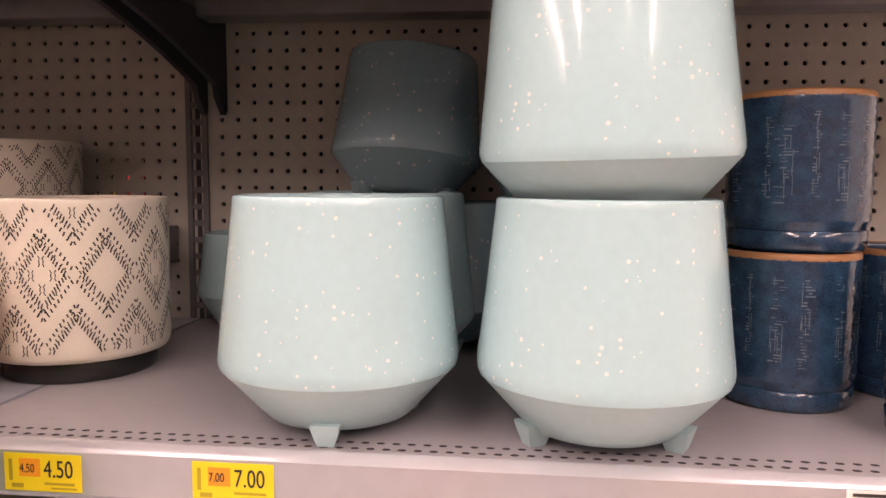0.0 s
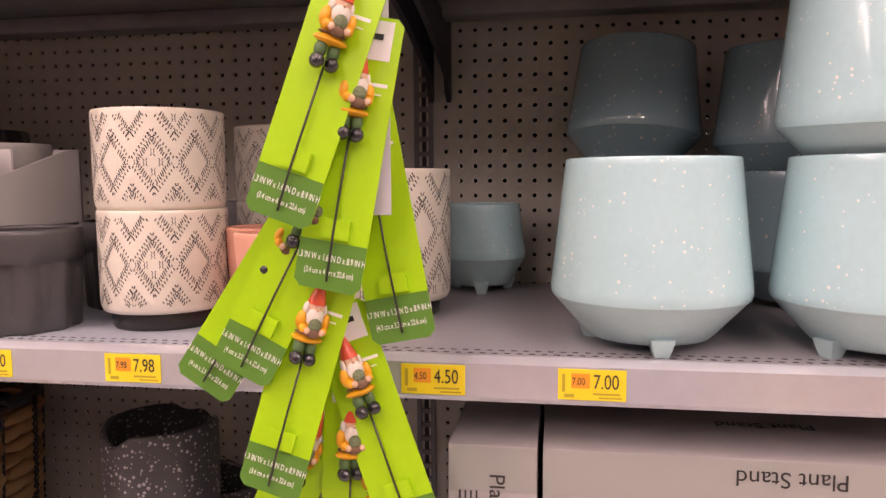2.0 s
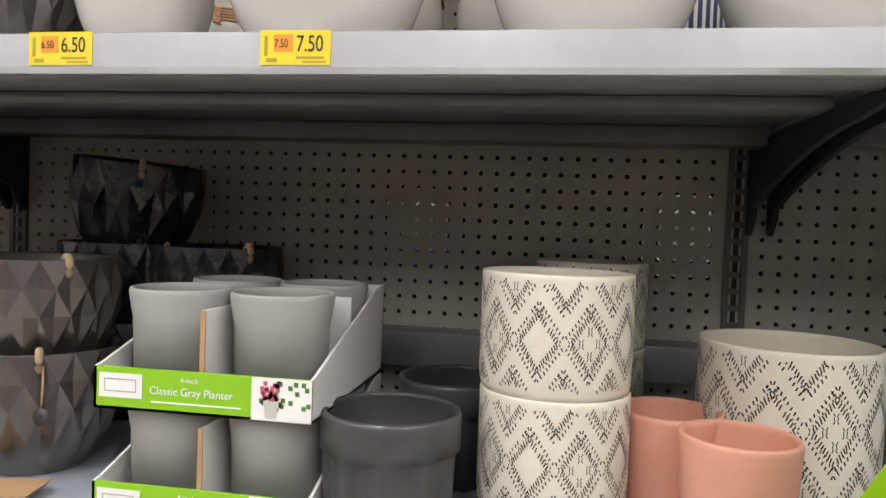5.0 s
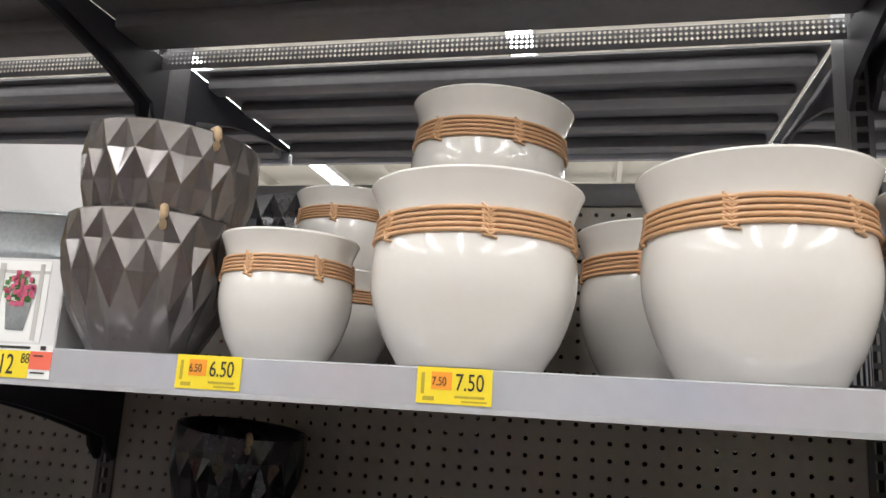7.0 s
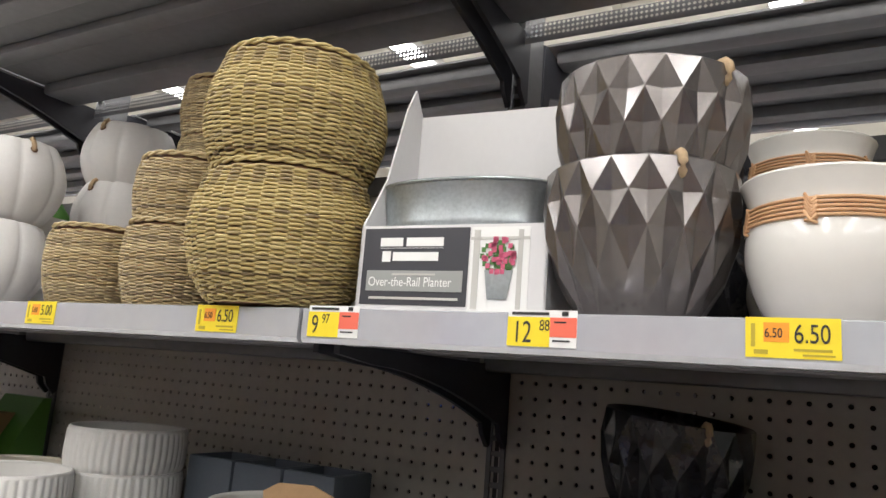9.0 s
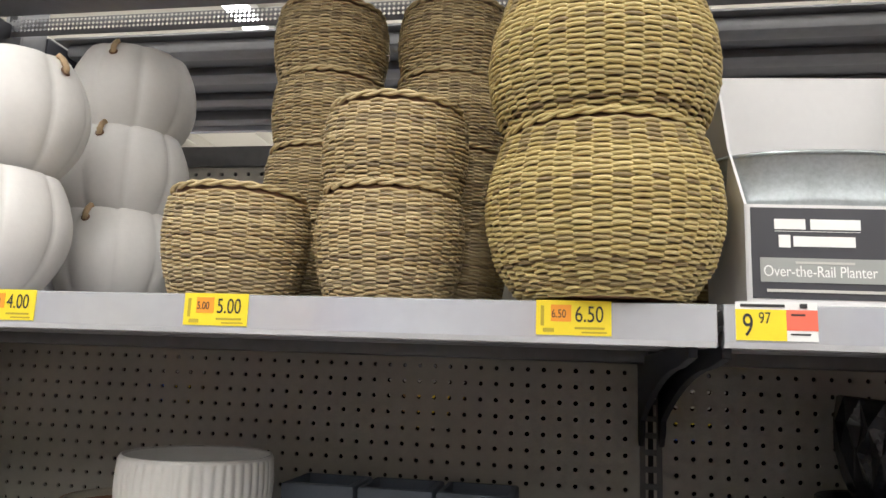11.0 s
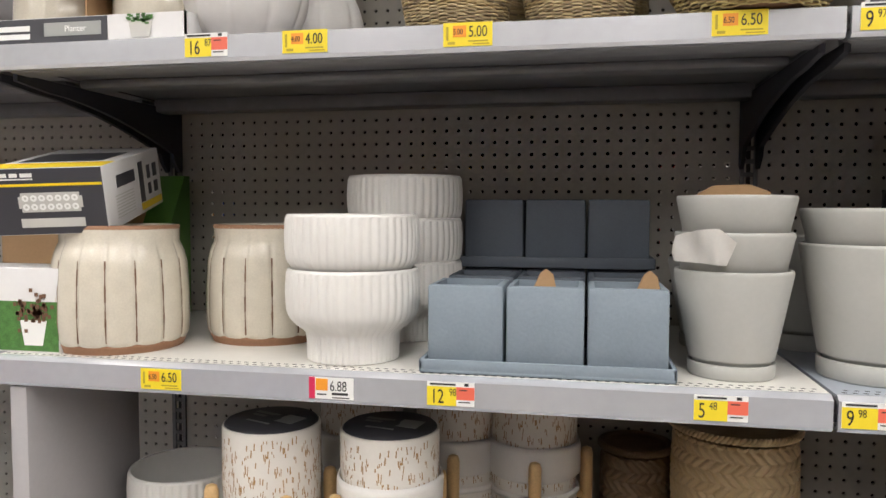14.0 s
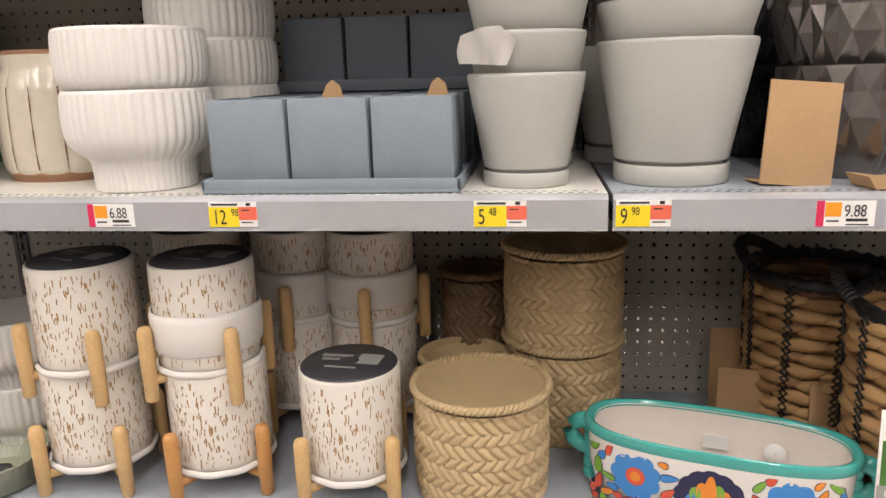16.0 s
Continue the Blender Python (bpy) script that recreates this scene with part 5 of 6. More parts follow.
part("printed_bucket", sheet([(0.174, 0.046), (0.179, 0.018), (0.203, 0.018), (0.209, 0.046)], -0.0022, -0.0016), M["zinc"], t)
for key, n, sd in (("leaf", 46, 3), ("bloom", 40, 5)):
    r = random.Random(sd)
    bm = bmesh.new()
    for k in range(n):
        a, q = r.uniform(0, 6.28), math.sqrt(r.random())
        box(0, 0.0052, -0.0026 if key == "bloom" else -0.0020, -0.0023 if key == "bloom" else -0.0017, 0, 0.0048, bm=bm)
        bmesh.ops.translate(bm, verts=list(bm.verts)[-8:], vec=(0.188 + 0.021 * q * math.cos(a), 0, 0.058 + 0.017 * q * math.sin(a)))
    part("printed_" + ("leaves" if key == "leaf" else "flowers"), bm, M[key], t, smooth=False)
slope = [(0, 0), (D, 0), (D, 0.255), (0.100, 0.282), (0.080, 0.250), (0.045, 0.155), (0.020, 0.12), (0.0, 0.092)]
part("side_panel", side_sheet(slope, 0, 0.003), M["wcard"], t)
part("side_panel", side_sheet(slope, W - 0.003, W), M["wcard"], t)
part("back_panel", box(0, W, D - 0.003, D, 0, 0.255), M["wcard"], t)
t = thing("zinc_bucket", FLAT(0.128, 0.118, TOP + 0.0036, 5), "oval galvanized bucket standing in its display box", "bucket")
bm = lathe(pot_profile([(0.002, 0), (0.085, 0), (0.087, 0.003), (0.098, 0.085), (0.100, 0.088), (0.098, 0.092), (0.101, 0.096), (0.099, 0.100), (0.106, 0.138), (0.108, 0.140)], 0.002), 72, cap=False)
bmesh.ops.scale(bm, verts=bm.verts, vec=(1, 0.40, 1.1))
part("body", bm, M["zinc"], t)
part("rim", tube([(0.107 * math.cos(k * math.pi / 36), 0.043 * math.sin(k * math.pi / 36), 0.1545) for k in range(72)], 0.0022, 6, closed=True), M["zinc"], t)

geo(FLAT(0.337, 0.106, TOP, 8), "large pewter diamond-faceted planter at the shelf's front")
geo(FLAT(0.341, 0.106, TOP + 0.097, 30, 1, 2), "pewter diamond-faceted planter nested in the one below")
geo_b(FLAT(0.389, 0.39, TOP, 5))
geo_b(FLAT(0.389, 0.39, TOP + 0.09, 25))
banded_s(FLAT(0.507, 0.098, TOP, 20))
banded_s(FLAT(0.481, 0.330, TOP, 50))
banded_s(FLAT(0.481, 0.330, TOP + 0.112, 35), "small white cane-banded planter stacked at the back")
banded_m(FLAT(0.711, 0.090, TOP, 47))
banded_l(FLAT(0.684, 0.335, TOP, 10))
banded_l(FLAT(0.676, 0.317, TOP + 0.164, 60, 4, 0), "white cane-banded planter tipped inside another one")
banded_l(FLAT(0.912, 0.345, TOP, 15))
banded_l(FLAT(0.978, 0.098, TOP, 70))
banded_m(FLAT(1.192, 0.095, TOP, 40))

t = thing("striped_container", FLAT(1.101, 0.40, TOP), "navy and white striped round container on a black base", "container")
part("body", lathe(pot_profile([(0.002, 0.012), (0.066, 0.012), (0.068, 0.2)], 0.004), 64, cap=False), M["bin_blue"], t)
bm = bmesh.new()
for k in range(40):
    a = 2 * math.pi * k / 40
    vs = [bm.verts.new((0.0688 * math.cos(a + d), 0.0688 * math.sin(a + d), z)) for d, z in ((-0.035, 0.014), (0.035, 0.014), (0.035, 0.199), (-0.035, 0.199))]
    bm.faces.new(vs)
part("white_stripes", bm, M["tag_w"], t, smooth=False)
part("base", lathe([(0.002, 0), (0.072, 0), (0.074, 0.003), (0.074, 0.014), (0.002, 0.014)], 64, cap=False), M["blackp"], t)

t = thing("picture_box", FLAT(1.294, 0.045, TOP), "tall dark box with pale photo panel and white print", "box")
part("carton", box(0, 0.22, 0, 0.26, 0, 0.272, 0.002), M["label_d"], t)
part("photo", box(-0.0008, -0.0002, 0.02, 0.25, 0.14, 0.268), M["ink_g"], t, "pale photo panel")
part("photo", box(0.01, 0.21, -0.0008, -0.0002, 0.14, 0.268), M["ink_g"], t, "pale photo panel")
letters("Small 4", 0.012, M["ink_w"], t, pose(0.008, -0.0006, 0.045, 90))
letters("Medium", 0.012, M["ink_w"], t, pose(0.008, -0.0006, 0.024, 90))
blue_big(FLAT(1.73, 0.13, TOP), "pale blue speckled planter on the upper shelf")
blue_big(FLAT(2.066, 0.13, TOP), "pale blue speckled planter on the upper shelf")

# ---- top shelf, left-hand bay ----
basket_l(FLAT(-0.097, 0.064, TOP, 10))
basket_l(FLAT(-0.097, 0.066, TOP + 0.147, 50), "large olive seagrass basket stacked on its twin")
basket_l(FLAT(-0.004, 0.395, TOP, 30))
basket_l(FLAT(-0.004, 0.395, TOP + 0.147, 30))
basket_s(FLAT(-0.5, 0.104, TOP, 0))
basket_s(FLAT(-0.322, 0.104, TOP, 25))
basket_s(FLAT(-0.321, 0.108, TOP + 0.096, 55), "small brown seagrass basket stacked on another")
for k in range(4):
    basket_s(FLAT(-0.462 - 0.004 * (k % 2), 0.285, TOP + 0.103 * k, 37 * k))
    basket_s(FLAT(-0.292 + 0.004 * (k % 2), 0.300, TOP + 0.103 * k, 51 * k))
lobed(FLAT(-0.84, 0.118, TOP, 0))
lobed(FLAT(-0.836, 0.130, TOP + 0.150, 62, 0, -4), "white lobed planter set on top of another, leaning")
for k in range(3):
    lobed(FLAT(-0.822, 0.360, TOP + 0.128 * k, -20 + 4 * k))


def tray_carton(z, label):
    W, D = 0.36, 0.33
    t = thing("planter_tray", FLAT(-1.245, 0.016, z), label, "carton", "display trays of glazed planters")
    part("base", box(0, W, 0, D, 0, 0.003), M["wcard"], t)
    part("front_lip", box(0, W, 0, 0.003, 0, 0.040), M["wcard"], t)
    part("dark_panel", box(0.004, 0.232, -0.0008, -0.0002, 0.003, 0.039), M["label_d"], t, "grey printed panel")
    part("grey_band", box(0.125, 0.222, -0.0016, -0.0010, 0.012, 0.032), M["label_m"], t)
    letters("Planter", 0.013, M["ink_w"], t, pose(0.160, -0.0018, 0.018, 90))
    part("brand_mark", bars([(0.016, 0.10, 0.021, 0.029), (0.016, 0.10, 0.009, 0.017)], y=-0.0010), M["ink_w"], t, smooth=False)
    part("printed_pot", sheet([(0.268, 0.028), (0.272, 0.005), (0.302, 0.005), (0.306, 0.028)], -0.0014, -0.0008), M["ink_g"], t)
    r = random.Random(6)
    bm = bmesh.new()
    for k in range(30):
        box(0, 0.006, -0.0020, -0.0016, 0, 0.003, bm=bm)
        bmesh.ops.translate(bm, verts=list(bm.verts)[-8:], vec=(0.284 + r.gauss(0, 0.012), 0, 0.031 + r.gauss(0, 0.003)))
    part("printed_leaves", bm, M["leaf"], t, smooth=False)
    slope = [(0, 0), (D, 0), (D, 0.10), (D - 0.16, 0.098), (0.05, 0.046), (0.0, 0.040)]
    part("side_panel", side_sheet(slope, 0, 0.003), M["wcard"], t)
    part("side_panel", side_sheet(slope, W - 0.003, W), M["wcard"], t)
    part("divider", side_sheet([(0.02, 0), (D, 0), (D, 0.10), (0.02, 0.10)], W * 0.5, W * 0.5 + 0.003), M["card"], t, "brown card divider")
    part("back_panel", box(0, W, D - 0.003, D, 0, 0.10), M["wcard"], t)


tray_carton(TOP, "white display tray with grey printed front")
tray_carton(TOP + 0.101, "white display tray stacked on another, nearly empty")
for x in (-1.155, -0.975):
    p = thing("drip_glaze_planter", FLAT(x, 0.115, TOP + 0.0032), "oatmeal drip-glazed round planter in a display tray", "planter", "drip glazed planters in trays")
    part("body", lathe(pot_profile([(0.002, 0), (0.074, 0), (0.078, 0.004), (0.081, 0.05), (0.080, 0.088), (0.078, 0.092)], 0.005), 96, lambda a, q, z, i: q * (1 + 0.006 * math.sin(a * 17 + 2 * math.sin(a * 5))), cap=False), M["stripeglaze"], p)
solid("grey_carton", box(0, 0.12, 0, 0.2, 0, 0.17, 0.002), M["gcard"], FLAT(-1.407, 0.10, TOP), "plain grey carton standing behind the trays", "carton")
solid("white_carton", box(0, 0.30, 0, 0.15, 0, 0.20, 0.002), M["wcard"], FLAT(-1.23, 0.36, TOP), "plain white carton at the back", "carton")
solid("green_bag", lathe(rounded([(0.002, 0), (0.09, 0.0), (0.11, 0.03), (0.10, 0.10), (0.06, 0.16), (0.03, 0.17)]), 40, lambda a, q, z, i: q * (1 + 0.05 * math.sin(3 * a + z * 60)), cap=False), M["green"], FLAT(-1.216, 0.43, TOP + 0.2) @ Matrix.Scale(0.6, 4), "crumpled green bag lying on a carton", "bag")

# ---- low shelf ----
leg_plain(FLAT(-0.821, 0.145, LOW, -8))
leg_plain(FLAT(-0.813, 0.140, LOW + 0.168, -21), "birch-dashed planter on legs stacked on another")
leg_orange(FLAT(-0.608, 0.150, LOW, 6))
leg_wrap(FLAT(-0.614, 0.150, LOW + 0.168, -12))
leg_plain(FLAT(-0.382, 0.140, LOW, -6))
for x, y, n in ((-0.735, 0.385, 2), (-0.545, 0.395, 2), (-0.398, 0.385, 2)):
    for k in range(n):
        (leg_wrap if k else leg_plain)(FLAT(x, y, LOW + 0.168 * k, 10 - 62 * k))
herring(FLAT(-0.177, 0.162, LOW))
herring_s(FLAT(-0.22, 0.325, LOW))
herring(FLAT(-0.042, 0.385, LOW, 10))
herring(FLAT(-0.042, 0.387, LOW + 0.172, 40), "tan herringbone planter stacked on another")
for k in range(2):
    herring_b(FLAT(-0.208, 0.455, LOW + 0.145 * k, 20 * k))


def ribbed_dish(m):
    t = thing("ribbed_dish", m, "sage green fluted shallow dish with a sticker", "dish")
    side = [(0.002, 0), (0.06, 0), (0.065, 0.004), (0.095, 0.05), (0.098, 0.053)]
    part("body", lathe(pot_profile(side, 0.004, 0.006), 180, lambda a, q, z, i: q * (1 + 0.018 * math.sin(a * 45)) if i in (3, 4, 5, 6, 7) else q, cap=False), M["sage"], t)
    part("sticker", lathe([(0.002, 0.0), (0.02, 0.0), (0.02, 0.0008), (0.002, 0.001)], 24, cap=False), M["label_d"], t, "round black sticker", m=pose(0.0, 0.02, 0.0075))
    return t


M["sage"] = mat("sage_glaze", (0.36, 0.38, 0.29), 0.25, noise_amt=0.1, scale=20, coat=0.4)
ribbed_dish(FLAT(-1.011, 0.105, LOW))
p = bowl(FLAT(-1.035, 0.25, LOW + 0.0, 0), "greyish ribbed bowl planter on the low shelf")
p2 = bowl(FLAT(-1.035, 0.25, LOW + 0.115, 0), "greyish ribbed bowl planter set on another")


def talavera(m):
    """Oval handled trough with painted flowers."""
    t = thing("painted_trough", m, "oval white trough painted with bright flowers and turquoise rim", "planter")
    L, B, H = 0.190, 0.076, 0.126

    def oval(q, z, a):
        c, s = math.cos(a), math.sin(a)
        e = 2 / 2.7
        return (q * L * abs(c) ** e * (1 if c > 0 else -1), q * B * abs(s) ** e * (1 if s > 0 else -1), z)

    def skin(rows, segs=96):
        bm = bmesh.new()
        rings = [[bm.verts.new(oval(q, z, 2 * math.pi * k / segs)) for k in range(segs)] for q, z in rows]
        for a, b in zip(rings, rings[1:]):
            for k in range(segs):
                bm.faces.new((a[k], a[(k + 1) % segs], b[(k + 1) % segs], b[k]))
        return bm
    part("body", skin([(0.02, 0), (0.86, 0), (0.90, 0.006), (0.97, 0.06), (0.985, H - 0.016)]), M["talw"], t)
    part("rim", skin([(0.985, H - 0.018), (1.015, H - 0.012), (1.02, H - 0.002), (1.0, H + 0.002), (0.95, H), (0.935, H - 0.008)]), M["turq"], t, "turquoise rim")
    part("inside", skin([(0.94, H - 0.004), (0.90, 0.02), (0.6, 0.012), (0.02, 0.012)]), M["tal_in"], t)
    part("sticker", box(-0.02, 0.02, -0.0003, 0.0005, -0.012, 0.012), M["tag_w"], t, "white barcode sticker", m=pose(0.0, 0.055, H * 0.62, 8))
    part("sticker", lathe([(0.002, 0), (0.016, 0), (0.016, 0.0006), (0.002, 0.0008)], 24, cap=False), M["tag_w"], t, "round white sticker", m=pose(0.085, 0.052, H * 0.60, 82))
    for s in (-1, 1):
        pts = [(s * (L * 0.99 + 0.030 * math.sin(u)), 0, H - 0.026 - 0.030 * (1 - math.cos(u)) / 2 * 1.6 + 0.012) for u in (0, 0.5, 1.0, 1.6, 2.1, 2.6, 3.1)]
        part("handle", tube(pts, 0.013, 12), M["turq"], t, "turquoise loop handle")
        bm = bmesh.new()
        for k in range(5):
            lathe([(0.002, -0.012), (0.010, -0.008), (0.012, 0), (0.010, 0.008), (0.002, 0.012)], 12, bm=bm, cap=False)
            bmesh.ops.translate(bm, verts=list(bm.verts)[-60:], vec=(s * L * 0.975, 0, 0.022 + k * 0.019))
        part("handle_scroll", bm, M["turq"], t, "turquoise scrolled handle base")

    def spot(x, z, rx, rz, key, lift, n=18):
        vs = []
        bm = bmesh.new()
        for k in range(n):
            a = 2 * math.pi * k / n
            px, pz = x + rx * math.cos(a), z + rz * math.sin(a)
            u = min(0.999, abs(px) / (L * 0.975))
            py = -B * 0.972 * (1 - u ** 2.7) ** (1 / 2.7) - lift
            vs.append(bm.verts.new((px, py, pz)))
        bm.faces.new(vs)
        return bm

    def petals(x, z, R, n, keys, lift=0.0008):
        for k in range(n):
            a = 2 * math.pi * k / n + 0.3
            part("painted_petal", spot(x + R * 0.62 * math.cos(a), z + R * 0.62 * math.sin(a), R * 0.33, R * 0.33, keys[k % len(keys)], lift), M[keys[k % len(keys)]], t)
        part("painted_eye", spot(x, z, R * 0.36, R * 0.36, "", lift + 0.0006), M["c_red"], t)
        part("painted_eye", spot(x, z, R * 0.2, R * 0.2, "", lift + 0.001), M["c_orange"], t)
    petals(-0.105, 0.066, 0.040, 9, ("c_blue",))
    petals(0.105, 0.062, 0.040, 9, ("c_blue",))
    for k in range(7):
        a = math.pi * (0.08 + 0.84 * k / 6)
        part("painted_fan", spot(0.0 + 0.034 * math.cos(a), 0.046 + 0.036 * math.sin(a), 0.018, 0.018, "", 0.0008), M["c_navy"], t)
        part("painted_fan", spot(0.0 + 0.026 * math.cos(a), 0.040 + 0.030 * math.sin(a), 0.008, 0.012, "", 0.0014), M[("c_blue", "c_orange", "c_green")[k % 3]], t)
    part("painted_fan", spot(0.0, 0.058, 0.009, 0.034, "", 0.002), M["c_orange"], t)
    r = random.Random(12)
    keys = ("c_green", "c_red", "c_orange", "c_blue", "c_navy")
    layers = {key: bmesh.new() for key in keys}
    taken = []

    def leaf(bm, x, z, rx, rz, turn, lift):
        vs = []
        for k in range(12):
            a = 2 * math.pi * k / 12
            ex, ez = rx * math.cos(a), rz * math.sin(a) * (1 - 0.35 * math.cos(a))
            px, pz = x + ex * math.cos(turn) - ez * math.sin(turn), z + ex * math.sin(turn) + ez * math.cos(turn)
            u = min(0.999, abs(px) / (L * 0.978))
            vs.append(bm.verts.new((px, -B * 0.976 * (1 - u ** 2.7) ** (1 / 2.7) - lift, min(0.103, max(0.004, pz)))))
        bm.faces.new(vs)
    for k in range(1500):
        x, z = r.uniform(-0.178, 0.178), r.uniform(0.008, 0.100)
        if min(math.hypot(x + 0.105, z - 0.066), math.hypot(x - 0.105, z - 0.062)) < 0.042 or (abs(x) < 0.056 and z > 0.035):
            continue
        rx, rz = r.uniform(0.007, 0.014), r.uniform(0.004, 0.006)
        if any(math.hypot(x - p, z - q) < (rx + w) * 0.72 for p, q, w in taken):
            continue
        taken.append((x, z, rx))
        turn = r.uniform(0, 3.14)
        leaf(layers["c_navy"], x, z, rx + 0.0012, rz + 0.0012, turn, 0.0008)
        leaf(layers[r.choice(keys[:4] + ("c_green", "c_orange"))], x, z, rx, rz, turn, 0.0014)
    for key in keys:
        part("painted_leaves", layers[key], M[key], t, "hand-painted leaf shapes", smooth=False)["kind"] = "stuff"
    return t


talavera(FLAT(0.175, 0.128, LOW, -16))


def husk_basket(m, R, H, label, tall=True):
    """Banana-leaf basket laced with black cord."""
    t = thing("laced_basket", m, label, "basket", "banana leaf baskets")
    r = random.Random(3)
    bm = bmesh.new()
    n = int(H / 0.024)
    for j in range(n):
        z = 0.012 + j * 0.024
        for k in range(10):
            a0 = 2 * math.pi * (k + 0.5 * (j % 2)) / 10
            pts = []
            for u in range(7):
                a = a0 + 2 * math.pi / 10 * 1.15 * u / 6
                q = R * (0.9 + 0.1 * z / H) + 0.004 * math.sin(math.pi * u / 6)
                pts.append((q * math.cos(a), q * math.sin(a), z + r.uniform(-0.002, 0.002) + 0.006 * (u / 6 - 0.5)))
            tube(pts, 0.0125, 6, bm=bm, taper=lambda u: 0.55 + 0.45 * math.sin(math.pi * u))
    ob = part("leaf_weave", bm, M["husk"], t, "overlapping brown leaf strips")
    ob["kind"] = "stuff"
    bm = bmesh.new()
    for k in range(10):
        a = 2 * math.pi * k / 10 + 0.2
        for s in (-1, 1):
            pts = []
            for u in range(2 * n + 1):
                z = H * u / (2 * n)
                q = R * (0.9 + 0.1 * z / H) + 0.014
                an = a + s * 0.055 * (1 if u % 2 else -1)
                pts.append((q * math.cos(an), q * math.sin(an), z))
            tube(pts, 0.0022, 5, bm=bm)
    part("black_lacing", bm, M["blackp"], t, "black zigzag lacing")["kind"] = "stuff"
    part("rim", tube([(R * 1.02 * math.cos(k * math.pi / 40), R * 1.02 * math.sin(k * math.pi / 40), H + 0.003 * math.sin(k * 4.1)) for k in range(80)], 0.011, 8, closed=True), M["blackp"], t, "black wound rim")
    # coloured dark for the shade within the basket
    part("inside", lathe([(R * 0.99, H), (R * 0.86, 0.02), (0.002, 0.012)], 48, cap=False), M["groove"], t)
    for s in (0, math.pi):
        a = radians(-40) + s
        pts = []
        for k in range(15):
            u = math.pi * k / 14
            an = a + 0.55 * (k / 14 - 0.5) * 2
            q = R * (1.02 + 0.22 * math.sin(u))
            pts.append((q * math.cos(an), q * math.sin(an), H + 0.03 * math.sin(u)))
        hb = tube(pts, 0.0095, 10)
        h = part("handle", hb, M["blackp"], t, "black cord-wound handle")
        ring = bmesh.new()
        for k in range(1, 28):
            u = k / 28 * 14
            i = int(u)
            p = Vector(pts[i]).lerp(Vector(pts[min(14, i + 1)]), u - i)
            q = Vector(pts[min(14, i + 1)]) - Vector(pts[i])
            rot = q.to_track_quat("Z", "Y").to_matrix().to_4x4()
            start = len(ring.verts)
            lathe([(0.0096, -0.003), (0.0112, 0), (0.0096, 0.003)], 10, bm=ring, cap=False)
            bmesh.ops.transform(ring, verts=list(ring.verts)[start:], matrix=Matrix.Translation(p) @ rot)
        part("winding", ring, M["blackp"], h)
    return t


husk_basket(FLAT(0.406, 0.385, LOW), 0.118, 0.305, "tall brown banana-leaf basket with black lacing and rim")
husk_basket(FLAT(0.504, 0.145, LOW), 0.135, 0.315, "brown banana-leaf basket with black wound handles")


def terrazzo_pot(m):
    t = thing("terrazzo_planter", m, "charcoal planter flecked with white, broken-looking rim", "planter", "charcoal flecked planters")
    R, H = 0.083, 0.160
    bm = lathe(pot_profile([(0.002, 0), (R * 0.86, 0), (R * 0.93, 0.008), (R, 0.05), (R * 1.0, H - 0.005), (R * 0.985, H)], 0.009), 72, cap=False)
    for v in bm.verts:
        if v.co.z > H - 0.03:
            a = math.atan2(v.co.y, v.co.x)
            v.co.z -= 0.012 * max(0.0, math.sin(2 * a + 0.6) + 0.4 * math.sin(7 * a)) * (v.co.z - H + 0.03) / 0.03
    part("body", bm, M["terrazzo"], t)
    return t


tz = once("terrazzo", terrazzo_pot)
tz(FLAT(0.868, 0.255, LOW))
tz(FLAT(0.868, 0.255, LOW + 0.166, 30), "charcoal white-flecked planter stacked on its twin")
tz(FLAT(0.868, 0.44, LOW + 0.0, 30))

for x, y, rz, w, h in ((0.290, 0.43, 3, 0.11, 0.175), (0.282, 0.33, -6, 0.11, 0.135), (0.405, 0.26, 8, 0.10, 0.145), (0.375, 0.225, -14, 0.12, 0.085)):
    t = thing("cardboard_piece", FLAT(x, y, LOW, rz, -5), "brown cardboard packing piece standing loose on the shelf", "cardboard", "loose packing card")
    part("flap", box(-w / 2, w / 2, -0.002, 0.002, 0, h, 0.001), M["card"], t)
    part("fold", box(-w / 2 + 0.003, w / 2 - 0.003, 0.002, 0.04, 0.001, 0.005), M["card"], t)

t = thing("hang_card", FLAT(0.353, 0.018, LOW + 0.085, 0, -4), "white card label with plant photo hanging on a basket", "label")
part("card", box(0, 0.10, -0.001, 0.001, 0, 0.13, 0.0008), M["tag_w"], t)
part("brand_mark", bars([(0.012, 0.07, 0.105, 0.114), (0.012, 0.07, 0.093, 0.102)], y=-0.0012), M["ink"], t, smooth=False)
part("photo", box(0.004, 0.096, -0.0018, -0.0012, 0.026, 0.088), M["leaf"], t, "printed foliage photo")
part("title_band", box(0.001, 0.099, -0.0018, -0.0012, 0.001, 0.026), M["label_m"], t, "grey title band")
letters("Basket Planter", 0.0125, M["ink_w"], t, pose(0.010, -0.0021, 0.010, 90))
part("printed_basket", sheet([(0.030, 0.034), (0.072, 0.034), (0.078, 0.074), (0.024, 0.074)], -0.0025, -0.0019), M["husk"], t, "printed woven basket")
part("printed_handle", tube([(0.026, -0.0025, 0.074), (0.030, -0.0025, 0.084), (0.05, -0.0025, 0.087), (0.072, -0.0025, 0.084), (0.076, -0.0025, 0.074)], 0.0014, 6), M["groove"], t)
part("hook", tube([(0.05, 0.0, 0.128), (0.05, -0.002, 0.16), (0.05, 0.02, 0.18)], 0.001, 6), M["wire"], t)

